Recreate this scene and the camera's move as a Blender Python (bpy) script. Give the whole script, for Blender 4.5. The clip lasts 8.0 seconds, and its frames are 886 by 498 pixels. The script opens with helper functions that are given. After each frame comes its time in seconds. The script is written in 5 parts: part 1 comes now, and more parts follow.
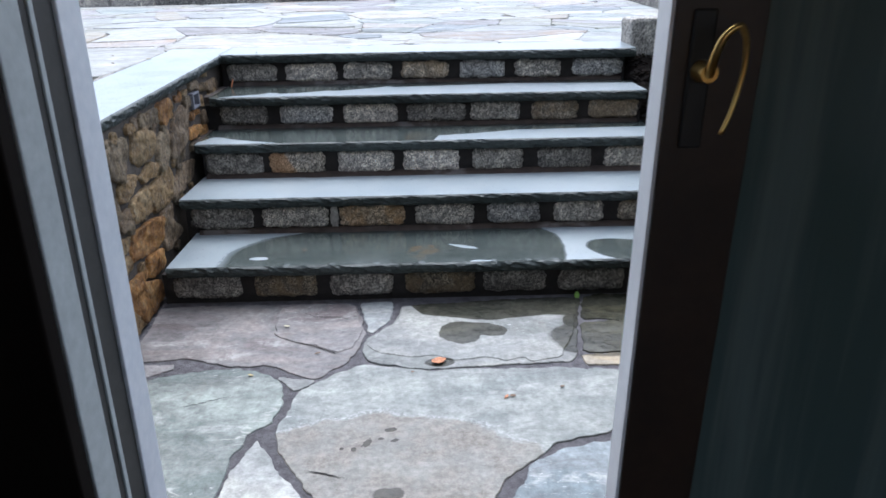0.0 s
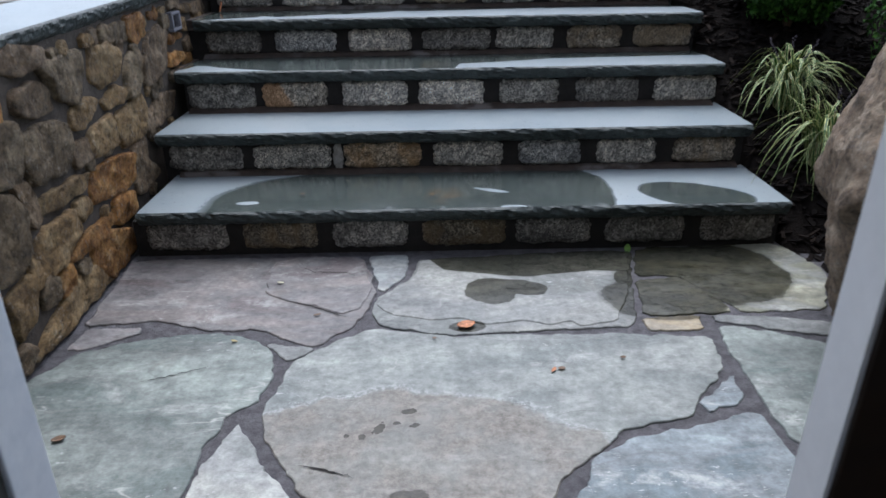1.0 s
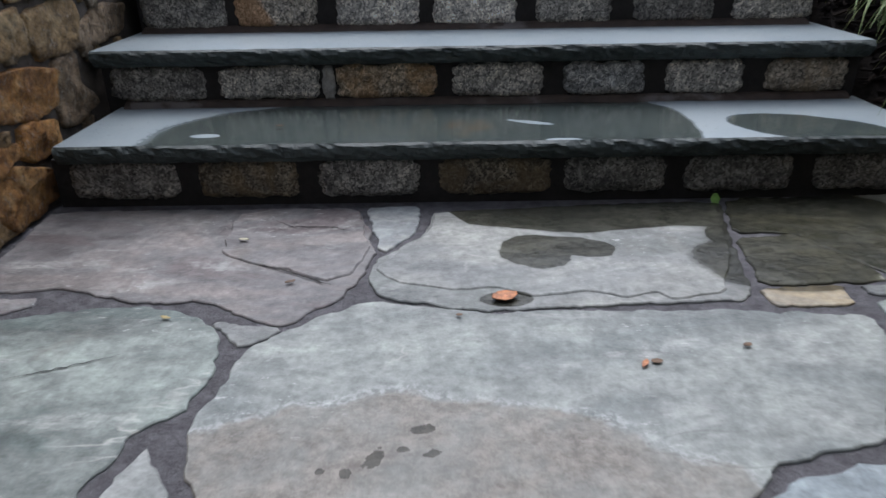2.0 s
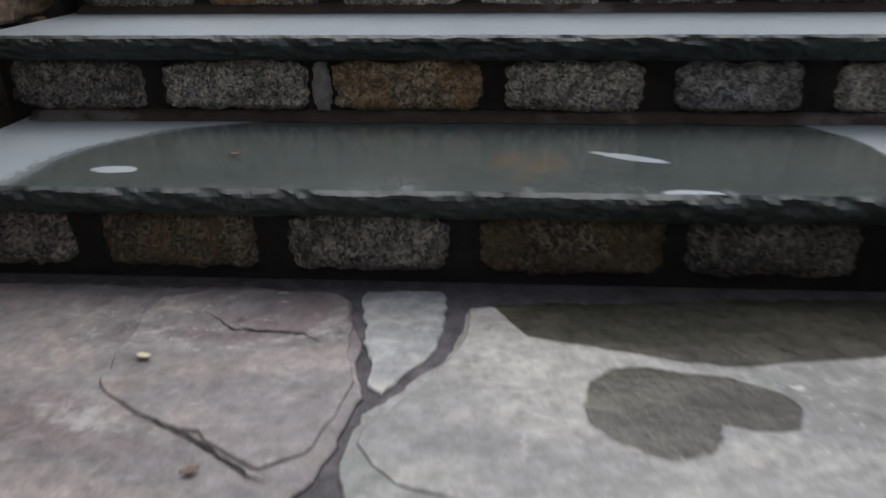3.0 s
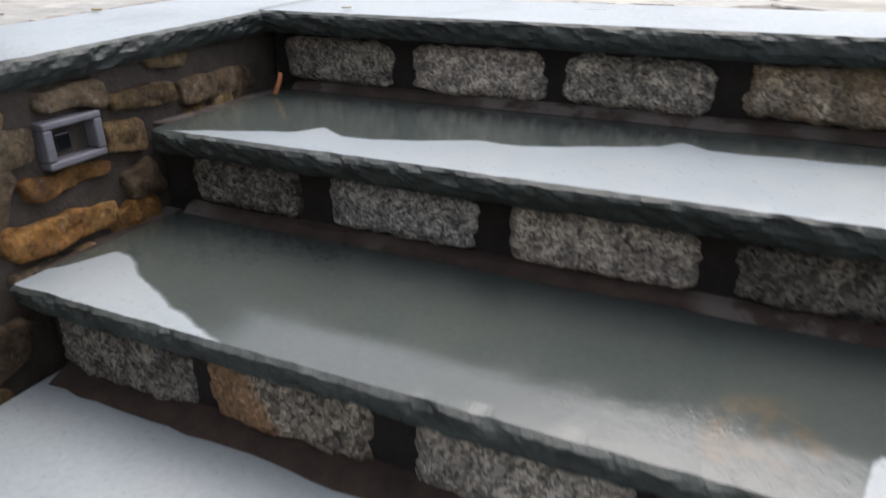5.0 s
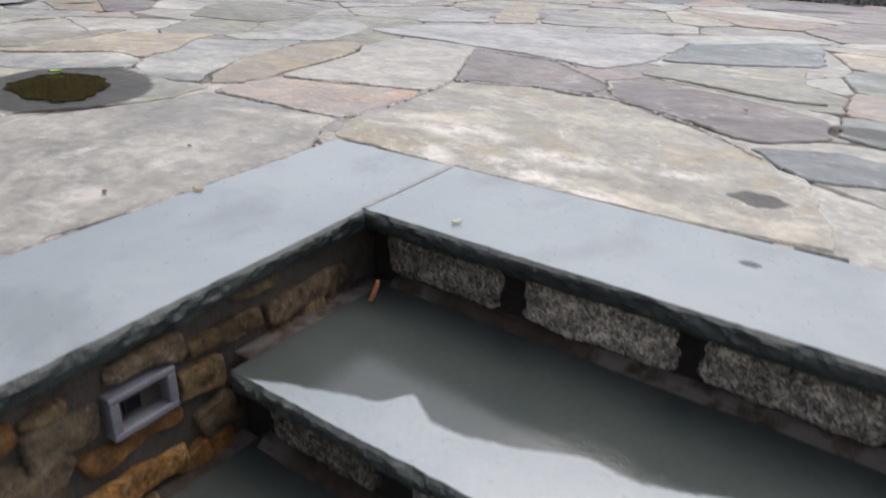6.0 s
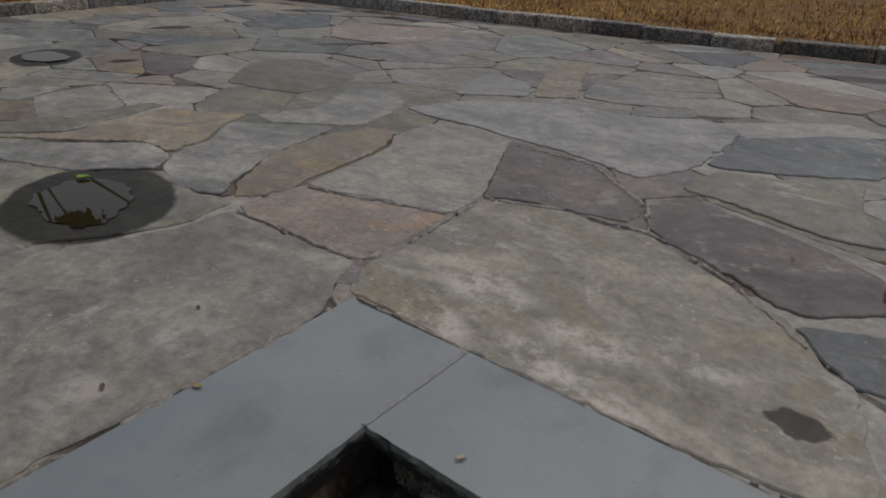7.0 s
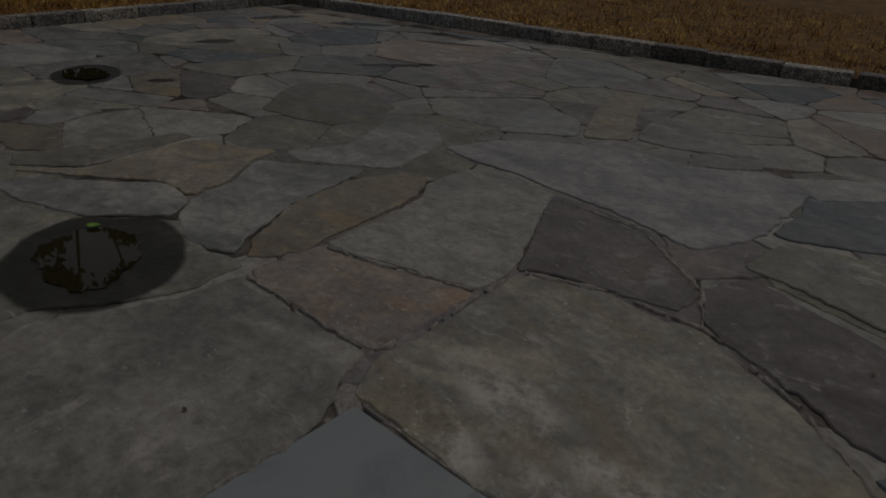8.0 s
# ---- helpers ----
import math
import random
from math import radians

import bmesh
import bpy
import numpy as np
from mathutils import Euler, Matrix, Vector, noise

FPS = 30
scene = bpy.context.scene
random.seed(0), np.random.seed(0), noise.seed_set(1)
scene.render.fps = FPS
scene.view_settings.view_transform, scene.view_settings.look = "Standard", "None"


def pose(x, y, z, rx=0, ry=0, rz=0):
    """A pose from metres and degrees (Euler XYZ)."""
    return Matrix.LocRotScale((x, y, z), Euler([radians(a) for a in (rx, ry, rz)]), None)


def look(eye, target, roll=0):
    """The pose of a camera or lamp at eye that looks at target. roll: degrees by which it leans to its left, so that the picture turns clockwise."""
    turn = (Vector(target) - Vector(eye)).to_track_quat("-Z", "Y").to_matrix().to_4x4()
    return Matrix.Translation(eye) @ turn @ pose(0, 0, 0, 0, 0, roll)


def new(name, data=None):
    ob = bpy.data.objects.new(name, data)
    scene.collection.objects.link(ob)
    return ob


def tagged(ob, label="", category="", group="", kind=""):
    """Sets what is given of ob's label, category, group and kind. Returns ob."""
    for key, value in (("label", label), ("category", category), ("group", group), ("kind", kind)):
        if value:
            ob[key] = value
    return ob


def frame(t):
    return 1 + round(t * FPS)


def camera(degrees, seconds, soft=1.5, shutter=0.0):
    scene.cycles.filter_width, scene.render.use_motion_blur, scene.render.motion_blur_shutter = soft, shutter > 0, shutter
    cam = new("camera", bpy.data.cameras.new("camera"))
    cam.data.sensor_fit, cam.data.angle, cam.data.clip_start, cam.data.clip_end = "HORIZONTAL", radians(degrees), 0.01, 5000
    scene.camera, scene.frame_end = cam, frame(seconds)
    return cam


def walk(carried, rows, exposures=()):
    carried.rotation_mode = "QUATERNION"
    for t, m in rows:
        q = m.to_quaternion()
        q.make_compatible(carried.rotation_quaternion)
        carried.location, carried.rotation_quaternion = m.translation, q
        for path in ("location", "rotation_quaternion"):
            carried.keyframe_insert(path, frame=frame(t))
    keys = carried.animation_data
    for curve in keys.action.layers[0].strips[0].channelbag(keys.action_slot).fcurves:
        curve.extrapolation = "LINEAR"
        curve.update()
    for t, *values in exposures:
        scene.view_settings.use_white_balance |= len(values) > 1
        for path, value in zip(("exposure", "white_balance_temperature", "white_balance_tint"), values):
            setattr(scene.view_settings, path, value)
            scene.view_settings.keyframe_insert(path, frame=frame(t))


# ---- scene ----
cam = camera(65.0, 8.0, 1.5, 0.3)
PATH = [
    (0, (0.635, 0.194, 1.283), (0.668, 2.055, 0.55), -0.9),
    (0.5, (0.596, 0.427, 1.15), (0.622, 2.271, 0.377), -0.7),
    (1, (0.576, 0.611, 1.027), (0.589, 2.436, 0.209), -0.9),
    (1.5, (0.569, 0.855, 0.842), (0.565, 2.672, 0.008), -1.0),
    (1.7, (0.55, 0.965, 0.772), (0.544, 2.775, -0.078), -1.0),
    (2.8, (0.53, 1.708, 0.548), (0.448, 3.518, -0.3), -0.6),
    (3, (0.534, 1.862, 0.549), (0.404, 3.666, -0.306), -0.7),
    (3.2, (0.524, 2.004, 0.564), (0.341, 3.8, -0.297), -0.7),
    (3.5, (0.484, 2.205, 0.588), (0.295, 3.996, -0.282), 0.0),
    (3.8, (0.513, 2.43, 0.674), (0.196, 4.195, -0.213), -0.8),
    (4, (0.517, 2.549, 0.731), (0.138, 4.308, -0.143), -0.8),
    (4.2, (0.523, 2.646, 0.77), (0.087, 4.407, -0.072), -0.3),
    (4.5, (0.545, 2.791, 0.868), (-0.013, 4.528, 0.049), -0.4),
    (4.8, (0.53, 2.906, 0.978), (-0.144, 4.598, 0.152), 0.0),
    (5, (0.514, 2.986, 1.026), (-0.254, 4.641, 0.207), -0.2),
    (5.2, (0.481, 3.063, 1.084), (-0.356, 4.683, 0.261), 0.8),
    (6.3, (0.283, 3.374, 1.527), (-0.78, 4.847, 0.689), 1.9),
    (6.5, (0.251, 3.424, 1.604), (-0.829, 4.882, 0.764), 2.0),
    (7, (0.223, 3.549, 1.759), (-0.9, 4.97, 0.911), 2.3),
    (7.5, (0.163, 3.676, 1.819), (-1.009, 5.054, 0.967), 2.7),
    (8, (0.07, 3.817, 1.888), (-1.154, 5.144, 1.027), 3.0),
]
EXPOSURES = [(0.0, 1.2, 5700, 10), (1.0, 0.8, 5750, 10), (1.7, 0.7, 5800, 10), (3.0, 0.48, 6350, 13), (4.0, 1.12, 6750, 14), (4.5, 0.98, 6750, 14), (5.2, 1.0, 6600, 13),
             (6.5, -0.15, 6700, 14), (7.0, -1.05, 6850, 13), (7.5, -1.85, 6950, 13), (8.0, -2.75, 7000, 12)]
walk(cam, [(t, look(eye, target, roll)) for t, eye, target, roll in PATH], EXPOSURES)

# ---- world, sun ----
world = bpy.data.worlds.new("sky")
scene.world = world
world.use_nodes = True
wn, wl = world.node_tree.nodes, world.node_tree.links
wn.clear()
sky = wn.new("ShaderNodeTexSky")
sky.sky_type, sky.sun_disc = "NISHITA", False
sky.sun_elevation, sky.sun_rotation = radians(66), radians(4)
sky.air_density, sky.dust_density, sky.ozone_density = 1.0, 4.0, 1.0
hazy = wn.new("ShaderNodeHueSaturation")
hazy.inputs["Saturation"].default_value = 0.5
back = wn.new("ShaderNodeBackground")
back.inputs["Strength"].default_value = 0.15
wout = wn.new("ShaderNodeOutputWorld")
wl.new(sky.outputs[0], hazy.inputs["Color"])
wl.new(hazy.outputs[0], back.inputs[0])
wl.new(back.outputs[0], wout.inputs[0])

sun = new("sun", bpy.data.lights.new("sun", "SUN"))
sun.data.energy, sun.data.angle, sun.data.color = 1.0, radians(60), (1.0, 0.97, 0.93)
sun.matrix_world = look((0.22, 3.1, 7.0), (0, 0, 0))


# ---- materials ----
class Nodes:
    """A short way to write node materials."""

    def __init__(self, name):
        self.mat = bpy.data.materials.new(name)
        self.mat.use_nodes = True
        self.nt = self.mat.node_tree
        self.bsdf = self.nt.nodes["Principled BSDF"]
        self.pos = self.add("ShaderNodeTexCoord").outputs["Object"]

    def add(self, kind, **values):
        n = self.nt.nodes.new(kind)
        for key, value in values.items():
            n.inputs[key.replace("_", " ")].default_value = value
        return n

    def link(self, a, b):
        self.nt.links.new(a, b)

    def noise(self, scale, detail=4.0, rough=0.55, vector=None, distortion=0.0):
        n = self.add("ShaderNodeTexNoise", Scale=scale, Detail=detail, Roughness=rough, Distortion=distortion)
        self.link(vector or self.pos, n.inputs["Vector"])
        return n.outputs["Fac"]

    def cells(self, scale, vector=None, out="Distance"):
        n = self.add("ShaderNodeTexVoronoi", Scale=scale)
        self.link(vector or self.pos, n.inputs["Vector"])
        return n.outputs[out]

    def ramp(self, fac, *stops):
        n = self.add("ShaderNodeValToRGB")
        el = n.color_ramp.elements
        while len(el) < len(stops):
            el.new(0.5)
        for e, (p, c) in zip(el, stops):
            e.position = p
            e.color = (*c, 1) if len(c) == 3 else c
        self.link(fac, n.inputs[0])
        return n.outputs[0]

    def step(self, fac, a, b, lo=0.0, hi=1.0):
        n = self.add("ShaderNodeMapRange")
        n.interpolation_type = "SMOOTHSTEP"
        for key, v in zip(("From Min", "From Max", "To Min", "To Max"), (a, b, lo, hi)):
            n.inputs[key].default_value = v
        self.link(fac, n.inputs["Value"])
        return n.outputs[0]

    def math(self, op, a, b=None):
        n = self.nt.nodes.new("ShaderNodeMath")
        n.operation = op
        for i, v in enumerate((a, b)):
            if v is None:
                continue
            if isinstance(v, (int, float)):
                n.inputs[i].default_value = v
            else:
                self.link(v, n.inputs[i])
        return n.outputs[0]

    def mix(self, fac, a, b, blend="MIX"):
        n = self.nt.nodes.new("ShaderNodeMix")
        n.data_type, n.blend_type = "RGBA", blend
        for i, v in ((0, fac), (6, a), (7, b)):
            if isinstance(v, (int, float)):
                n.inputs[i].default_value = v
            elif isinstance(v, tuple):
                n.inputs[i].default_value = (*v, 1)
            else:
                self.link(v, n.inputs[i])
        return n.outputs[2]

    def shade(self, colour, spread):
        """Vary a colour's brightness from piece to piece."""
        info = self.nt.nodes.new("ShaderNodeObjectInfo")
        k = self.step(info.outputs["Random"], 0, 1, 1 - spread, 1 + spread)
        h = self.add("ShaderNodeHueSaturation")
        self.link(k, h.inputs["Value"])
        self.link(colour, h.inputs["Color"])
        return h.outputs[0]

    def bump(self, height, strength, distance, after=None):
        n = self.add("ShaderNodeBump", Strength=strength, Distance=distance)
        self.link(height, n.inputs["Height"])
        if after:
            self.link(after, n.inputs["Normal"])
        return n.outputs[0]

    def finish(self, colour=None, rough=None, normal=None, metal=0.0, spec=0.5):
        for v, key in ((colour, "Base Color"), (rough, "Roughness"), (normal, "Normal")):
            if v is None:
                continue
            if isinstance(v, (int, float)):
                self.bsdf.inputs[key].default_value = v
            elif isinstance(v, tuple):
                self.bsdf.inputs[key].default_value = (*v, 1)
            else:
                self.link(v, self.bsdf.inputs[key])
        self.bsdf.inputs["Metallic"].default_value = metal
        self.bsdf.inputs["Specular IOR Level"].default_value = spec
        return self.mat

    def blot(self, cx, cy, rx, ry, turn=0.0, ragged=0.25, soft=0.12, grain=7.0):
        """A stain: 1 inside an uneven oval on the ground, 0 outside."""
        warp = self.add("ShaderNodeMapping")
        warp.vector_type = "TEXTURE"
        warp.inputs["Location"].default_value = (cx, cy, 0)
        warp.inputs["Rotation"].default_value = (0, 0, radians(turn))
        warp.inputs["Scale"].default_value = (rx, ry, 1)
        self.link(self.pos, warp.inputs["Vector"])
        flat = self.nt.nodes.new("ShaderNodeVectorMath")
        flat.operation = "MULTIPLY"
        flat.inputs[1].default_value = (1, 1, 0)
        self.link(warp.outputs[0], flat.inputs[0])
        size = self.nt.nodes.new("ShaderNodeVectorMath")
        size.operation = "LENGTH"
        self.link(flat.outputs[0], size.inputs[0])
        edge = self.math("ADD", size.outputs["Value"], self.math("MULTIPLY", self.math("SUBTRACT", self.noise(grain, 4), 0.5), ragged * 2))
        return self.step(edge, 1 - soft, 1 + soft, 1.0, 0.0)

    def tide(self, points, along="X", ragged=0.012, soft=0.006, grain=14.0):
        """A wet line across a slab: 1 beyond the line through the points (place along it, place across it), 0 before it."""
        parts = self.add("ShaderNodeSeparateXYZ")
        self.link(self.pos, parts.inputs[0])
        u, v = (parts.outputs[k] for k in (("X", "Y") if along == "X" else ("Y", "X")))
        lo_u, hi_u = points[0][0], points[-1][0]
        lo_v, hi_v = min(p[1] for p in points) - 0.001, max(p[1] for p in points) + 0.001
        line = self.ramp(self.math("DIVIDE", self.math("SUBTRACT", u, lo_u), hi_u - lo_u), *(((a - lo_u) / (hi_u - lo_u), ((b - lo_v) / (hi_v - lo_v),) * 3) for a, b in points))
        level = self.math("ADD", self.math("MULTIPLY", line, hi_v - lo_v), lo_v)
        over = self.math("ADD", self.math("SUBTRACT", v, level), self.math("MULTIPLY", self.math("SUBTRACT", self.noise(grain, 4), 0.5), ragged * 2))
        return self.step(over, -soft, soft)

    def most(self, masks):
        total = masks[0]
        for m in masks[1:]:
            total = self.math("MAXIMUM", total, m)
        return total


TONES = {
    "umber": ((0.185, 0.202, 0.196), (0.262, 0.277, 0.262), (0.218, 0.232, 0.222)),
    "plum": ((0.150, 0.130, 0.130), (0.228, 0.205, 0.196), (0.182, 0.176, 0.176)),
    "pale": ((0.300, 0.315, 0.310), (0.350, 0.350, 0.330), (0.285, 0.300, 0.300)),
    "grey": ((0.180, 0.190, 0.182), (0.282, 0.285, 0.266), (0.230, 0.236, 0.230)),
    "green": ((0.118, 0.140, 0.132), (0.205, 0.230, 0.214), (0.160, 0.176, 0.166)),
    "blue": ((0.112, 0.136, 0.148), (0.168, 0.192, 0.203), (0.140, 0.155, 0.164)),
    "olive": ((0.173, 0.173, 0.131), (0.241, 0.236, 0.183), (0.200, 0.204, 0.189)),
    "tan": ((0.310, 0.255, 0.172), (0.285, 0.250, 0.190), (0.225, 0.208, 0.178)),
    "warm": ((0.228, 0.208, 0.160), (0.295, 0.280, 0.232), (0.200, 0.200, 0.180)),
    "silver": ((0.270, 0.280, 0.284), (0.375, 0.382, 0.380), (0.320, 0.326, 0.328)),
    "slate": ((0.128, 0.112, 0.113), (0.185, 0.165, 0.162), (0.155, 0.145, 0.148)),
    "greige": ((0.232, 0.232, 0.212), (0.318, 0.314, 0.284), (0.262, 0.261, 0.241)),
    "pink": ((0.278, 0.212, 0.162), (0.252, 0.215, 0.183), (0.210, 0.194, 0.178)),
}


def flag_material(tone, wet=(), damp=0.2, soak=(0.21, 0.205, 0.17), worn=1.0, dust=(), tides=()):
    """Natural-cleft flagstone: mineral streaks, thin flaked layers, pale scuffs, and wet stains where given."""
    n = Nodes("flagstone_" + tone)
    a, b, c = TONES[tone]
    stretch = n.add("ShaderNodeMapping")
    stretch.inputs["Scale"].default_value = (0.75, 1.9, 1.0)
    if worn < 1.0:
        stretch.inputs["Scale"].default_value = (0.9, 1.5, 1.0)
    # every stone was split from its own block: the grain runs its own way
    info = n.nt.nodes.new("ShaderNodeObjectInfo")
    turn, offset = n.add("ShaderNodeCombineXYZ"), n.add("ShaderNodeCombineXYZ")
    n.link(n.math("MULTIPLY", info.outputs["Random"], 6.28), turn.inputs["Z"])
    n.link(n.math("MULTIPLY", info.outputs["Random"], 37.0), offset.inputs["Z"])
    n.link(turn.outputs[0], stretch.inputs["Rotation"])
    n.link(offset.outputs[0], stretch.inputs["Location"])
    n.link(n.pos, stretch.inputs["Vector"])
    broad = n.noise(2.4, 6, 0.62, stretch.outputs[0], 0.9)
    colour = n.ramp(broad, (0.39, a), (0.48, c), (0.59, b))
    cloud = n.noise(3.6, 7, 0.66, stretch.outputs[0], 1.0)
    colour = n.mix(0.5 * worn, colour, n.ramp(cloud, (0.32, (0.25, 0.25, 0.26)), (0.68, (0.76, 0.76, 0.75))), "OVERLAY")
    pit = n.noise(15, 8, 0.74)
    colour = n.mix(0.55 * worn, colour, n.ramp(pit, (0.34, (0.24, 0.24, 0.25)), (0.66, (0.76, 0.76, 0.75))), "OVERLAY")
    fine = n.noise(42, 6, 0.72)
    colour = n.mix(0.75 * worn, colour, n.ramp(fine, (0.3, (0.28, 0.28, 0.28)), (0.7, (0.72, 0.72, 0.72))), "OVERLAY")
    scuff = n.math("MULTIPLY", n.step(n.noise(3.4, 7, 0.7, stretch.outputs[0], 0.4), 0.54, 0.66), n.step(n.noise(19, 6, 0.7), 0.40, 0.62))
    colour = n.mix(n.math("MULTIPLY", scuff, 0.6), colour, (0.47, 0.475, 0.455))
    nick = n.math("MULTIPLY", n.step(n.noise(48, 5, 0.75, stretch.outputs[0]), 0.60, 0.66), n.step(n.noise(2.8, 4), 0.48, 0.62))
    colour = n.mix(n.math("MULTIPLY", nick, 0.75), colour, (0.55, 0.55, 0.54))
    ridge = n.math("ABSOLUTE", n.math("SUBTRACT", n.noise(2.3, 5, 0.55, stretch.outputs[0], 0.3), 0.5))
    line = n.math("MULTIPLY", n.step(ridge, 0.0, 0.012, 1.0, 0.0), n.step(n.noise(4.0, 5), 0.52, 0.66))
    colour = n.mix(n.math("MULTIPLY", line, 0.5), colour, (0.50, 0.49, 0.46))
    split = n.math("ABSOLUTE", n.math("SUBTRACT", n.noise(1.3, 3, 0.5, stretch.outputs[0], 0.2), 0.52))
    crack = n.math("MULTIPLY", n.step(split, 0.0, 0.004, 1.0, 0.0), n.step(n.noise(1.7, 2), 0.5, 0.6))
    colour = n.mix(n.math("MULTIPLY", crack, 0.3 if worn == 1.0 else 0.0), colour, (0.08, 0.078, 0.08))
    iron = n.step(n.noise(3.1, 5, 0.6, None, 0.5), 0.60, 0.74)
    colour = n.mix(n.math("MULTIPLY", iron, 0.14), colour, (0.27, 0.20, 0.14))
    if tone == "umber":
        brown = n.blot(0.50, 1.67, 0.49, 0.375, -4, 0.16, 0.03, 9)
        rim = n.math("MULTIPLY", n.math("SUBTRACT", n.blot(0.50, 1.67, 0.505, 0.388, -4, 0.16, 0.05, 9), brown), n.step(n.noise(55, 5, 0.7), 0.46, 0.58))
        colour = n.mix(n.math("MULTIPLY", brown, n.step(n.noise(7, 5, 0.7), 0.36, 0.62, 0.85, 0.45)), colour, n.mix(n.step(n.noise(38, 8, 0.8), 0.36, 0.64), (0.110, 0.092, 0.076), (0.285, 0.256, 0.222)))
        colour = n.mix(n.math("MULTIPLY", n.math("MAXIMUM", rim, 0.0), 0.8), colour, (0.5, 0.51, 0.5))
    if dust:
        # lime dust and scraped patches
        film = n.math("MULTIPLY", n.most([n.blot(*d) for d in dust]), n.step(n.noise(9, 8, 0.75), 0.42, 0.62))
        colour = n.mix(n.math("MULTIPLY", film, 0.8), colour, (0.52, 0.50, 0.47))
    colour = n.shade(colour, 0.2)
    layers = n.math("FRACT", n.math("MULTIPLY", n.noise(1.2, 4, 0.55, stretch.outputs[0], 0.5), 3.0))
    flake = n.step(layers, 0.0, 0.05)
    rough = n.step(n.math("ADD", n.math("MULTIPLY", cloud, 0.7), n.math("MULTIPLY", fine, 0.3)), 0.38, 0.62, 0.30, 0.64)
    if wet:
        m = n.most([n.blot(*w) for w in wet] + [n.tide(t) for t in tides])
        colour = n.mix(m, colour, n.mix(1.0, colour, soak, "MULTIPLY"))
        dry = n.add("ShaderNodeMix")
        n.link(m, dry.inputs[0])
        n.link(rough, dry.inputs[2])
        dry.inputs[3].default_value = damp
        rough = dry.outputs[0]
    normal = n.bump(n.noise(8, 7, 0.66), 0.45, 0.016)
    normal = n.bump(flake, 0.12, 0.003, normal)
    normal = n.bump(fine, 0.35, 0.003, normal)
    return n.finish(colour, rough, normal, 0.0, 0.28)


def bluestone(name, wet=(), dry=(), rust=(), smudges=False, tides=()):
    """Sawn bluestone with faint cloudy tone; wet stains with dry islands in them."""
    n = Nodes(name)
    colour = n.ramp(n.noise(1.8, 4, 0.55), (0.35, (0.215, 0.255, 0.278)), (0.65, (0.275, 0.315, 0.335)))
    fine = n.noise(95, 4, 0.7)
    colour = n.mix(0.1 if smudges else 0.3, colour, n.ramp(fine, (0.3, (0.36, 0.36, 0.36)), (0.7, (0.64, 0.64, 0.64))), "OVERLAY")
    specks = n.math("MULTIPLY", n.step(n.cells(11), 0.012, 0.03, 1.0, 0.0), n.step(n.noise(4, 2), 0.5, 0.6))
    colour = n.mix(n.math("MULTIPLY", specks, 0.0 if smudges else 0.08), colour, (0.15, 0.14, 0.12))
    faint = n.step(n.noise(6.5, 6, 0.68), 0.38, 0.62)
    colour = n.mix(n.math("MULTIPLY", faint, 0.16), colour, (0.36, 0.37, 0.36))
    if smudges:
        # soft dark rain marks
        soft = n.step(n.noise(3.2, 5, 0.6, None, 0.3), 0.50, 0.72)
        colour = n.mix(n.math("MULTIPLY", soft, 0.55), colour, (0.13, 0.15, 0.165))
        colour = n.mix(1.0, colour, (0.95, 0.96, 0.96), "MULTIPLY")
    rough = n.step(fine, 0.3, 0.7, 0.27, 0.40)
    if wet or tides:
        flood = None
        for t in tides:
            f = n.tide(*t[:2], soft=t[3] if len(t) > 3 else 0.006)
            if len(t) > 2 and t[2]:
                f = n.math("SUBTRACT", 1.0, f)
            flood = f if flood is None else n.math("MULTIPLY", flood, f)
        m = n.most([n.blot(*w) for w in wet] + ([flood] if tides else []))
        if dry:
            m = n.math("SUBTRACT", m, n.most([n.blot(*w) for w in dry]))
            m = n.math("MAXIMUM", m, 0.0)
        colour = n.mix(m, colour, n.mix(1.0, colour, (0.222, 0.232, 0.203), "MULTIPLY"))
        blend = n.add("ShaderNodeMix")
        n.link(m, blend.inputs[0])
        n.link(rough, blend.inputs[2])
        # a film of water, pebbled where it has begun to dry
        n.link(n.step(n.noise(5, 5, 0.65), 0.40, 0.62, 0.105, 0.165), blend.inputs[3])
        rough = blend.outputs[0]
    for r in rust:
        patch = n.math("MULTIPLY", n.blot(*r), n.step(n.noise(16, 4), 0.4, 0.65))
        colour = n.mix(n.math("MULTIPLY", patch, 0.5), colour, (0.15, 0.095, 0.045))
    normal = n.bump(n.noise(30, 5, 0.6), 0.10, 0.004)
    if (wet or tides) and not smudges:
        beads = n.math("MULTIPLY", n.step(n.noise(150, 3, 0.6), 0.5, 0.66), n.step(n.noise(6, 5, 0.65), 0.46, 0.60))
        normal = n.bump(beads, 0.12, 0.0014, normal)
    normal = n.bump(fine, 0.04 if smudges else 0.12, 0.001, normal)
    return n.finish(colour, rough, normal, 0.0, 0.7 if tides else 0.5)


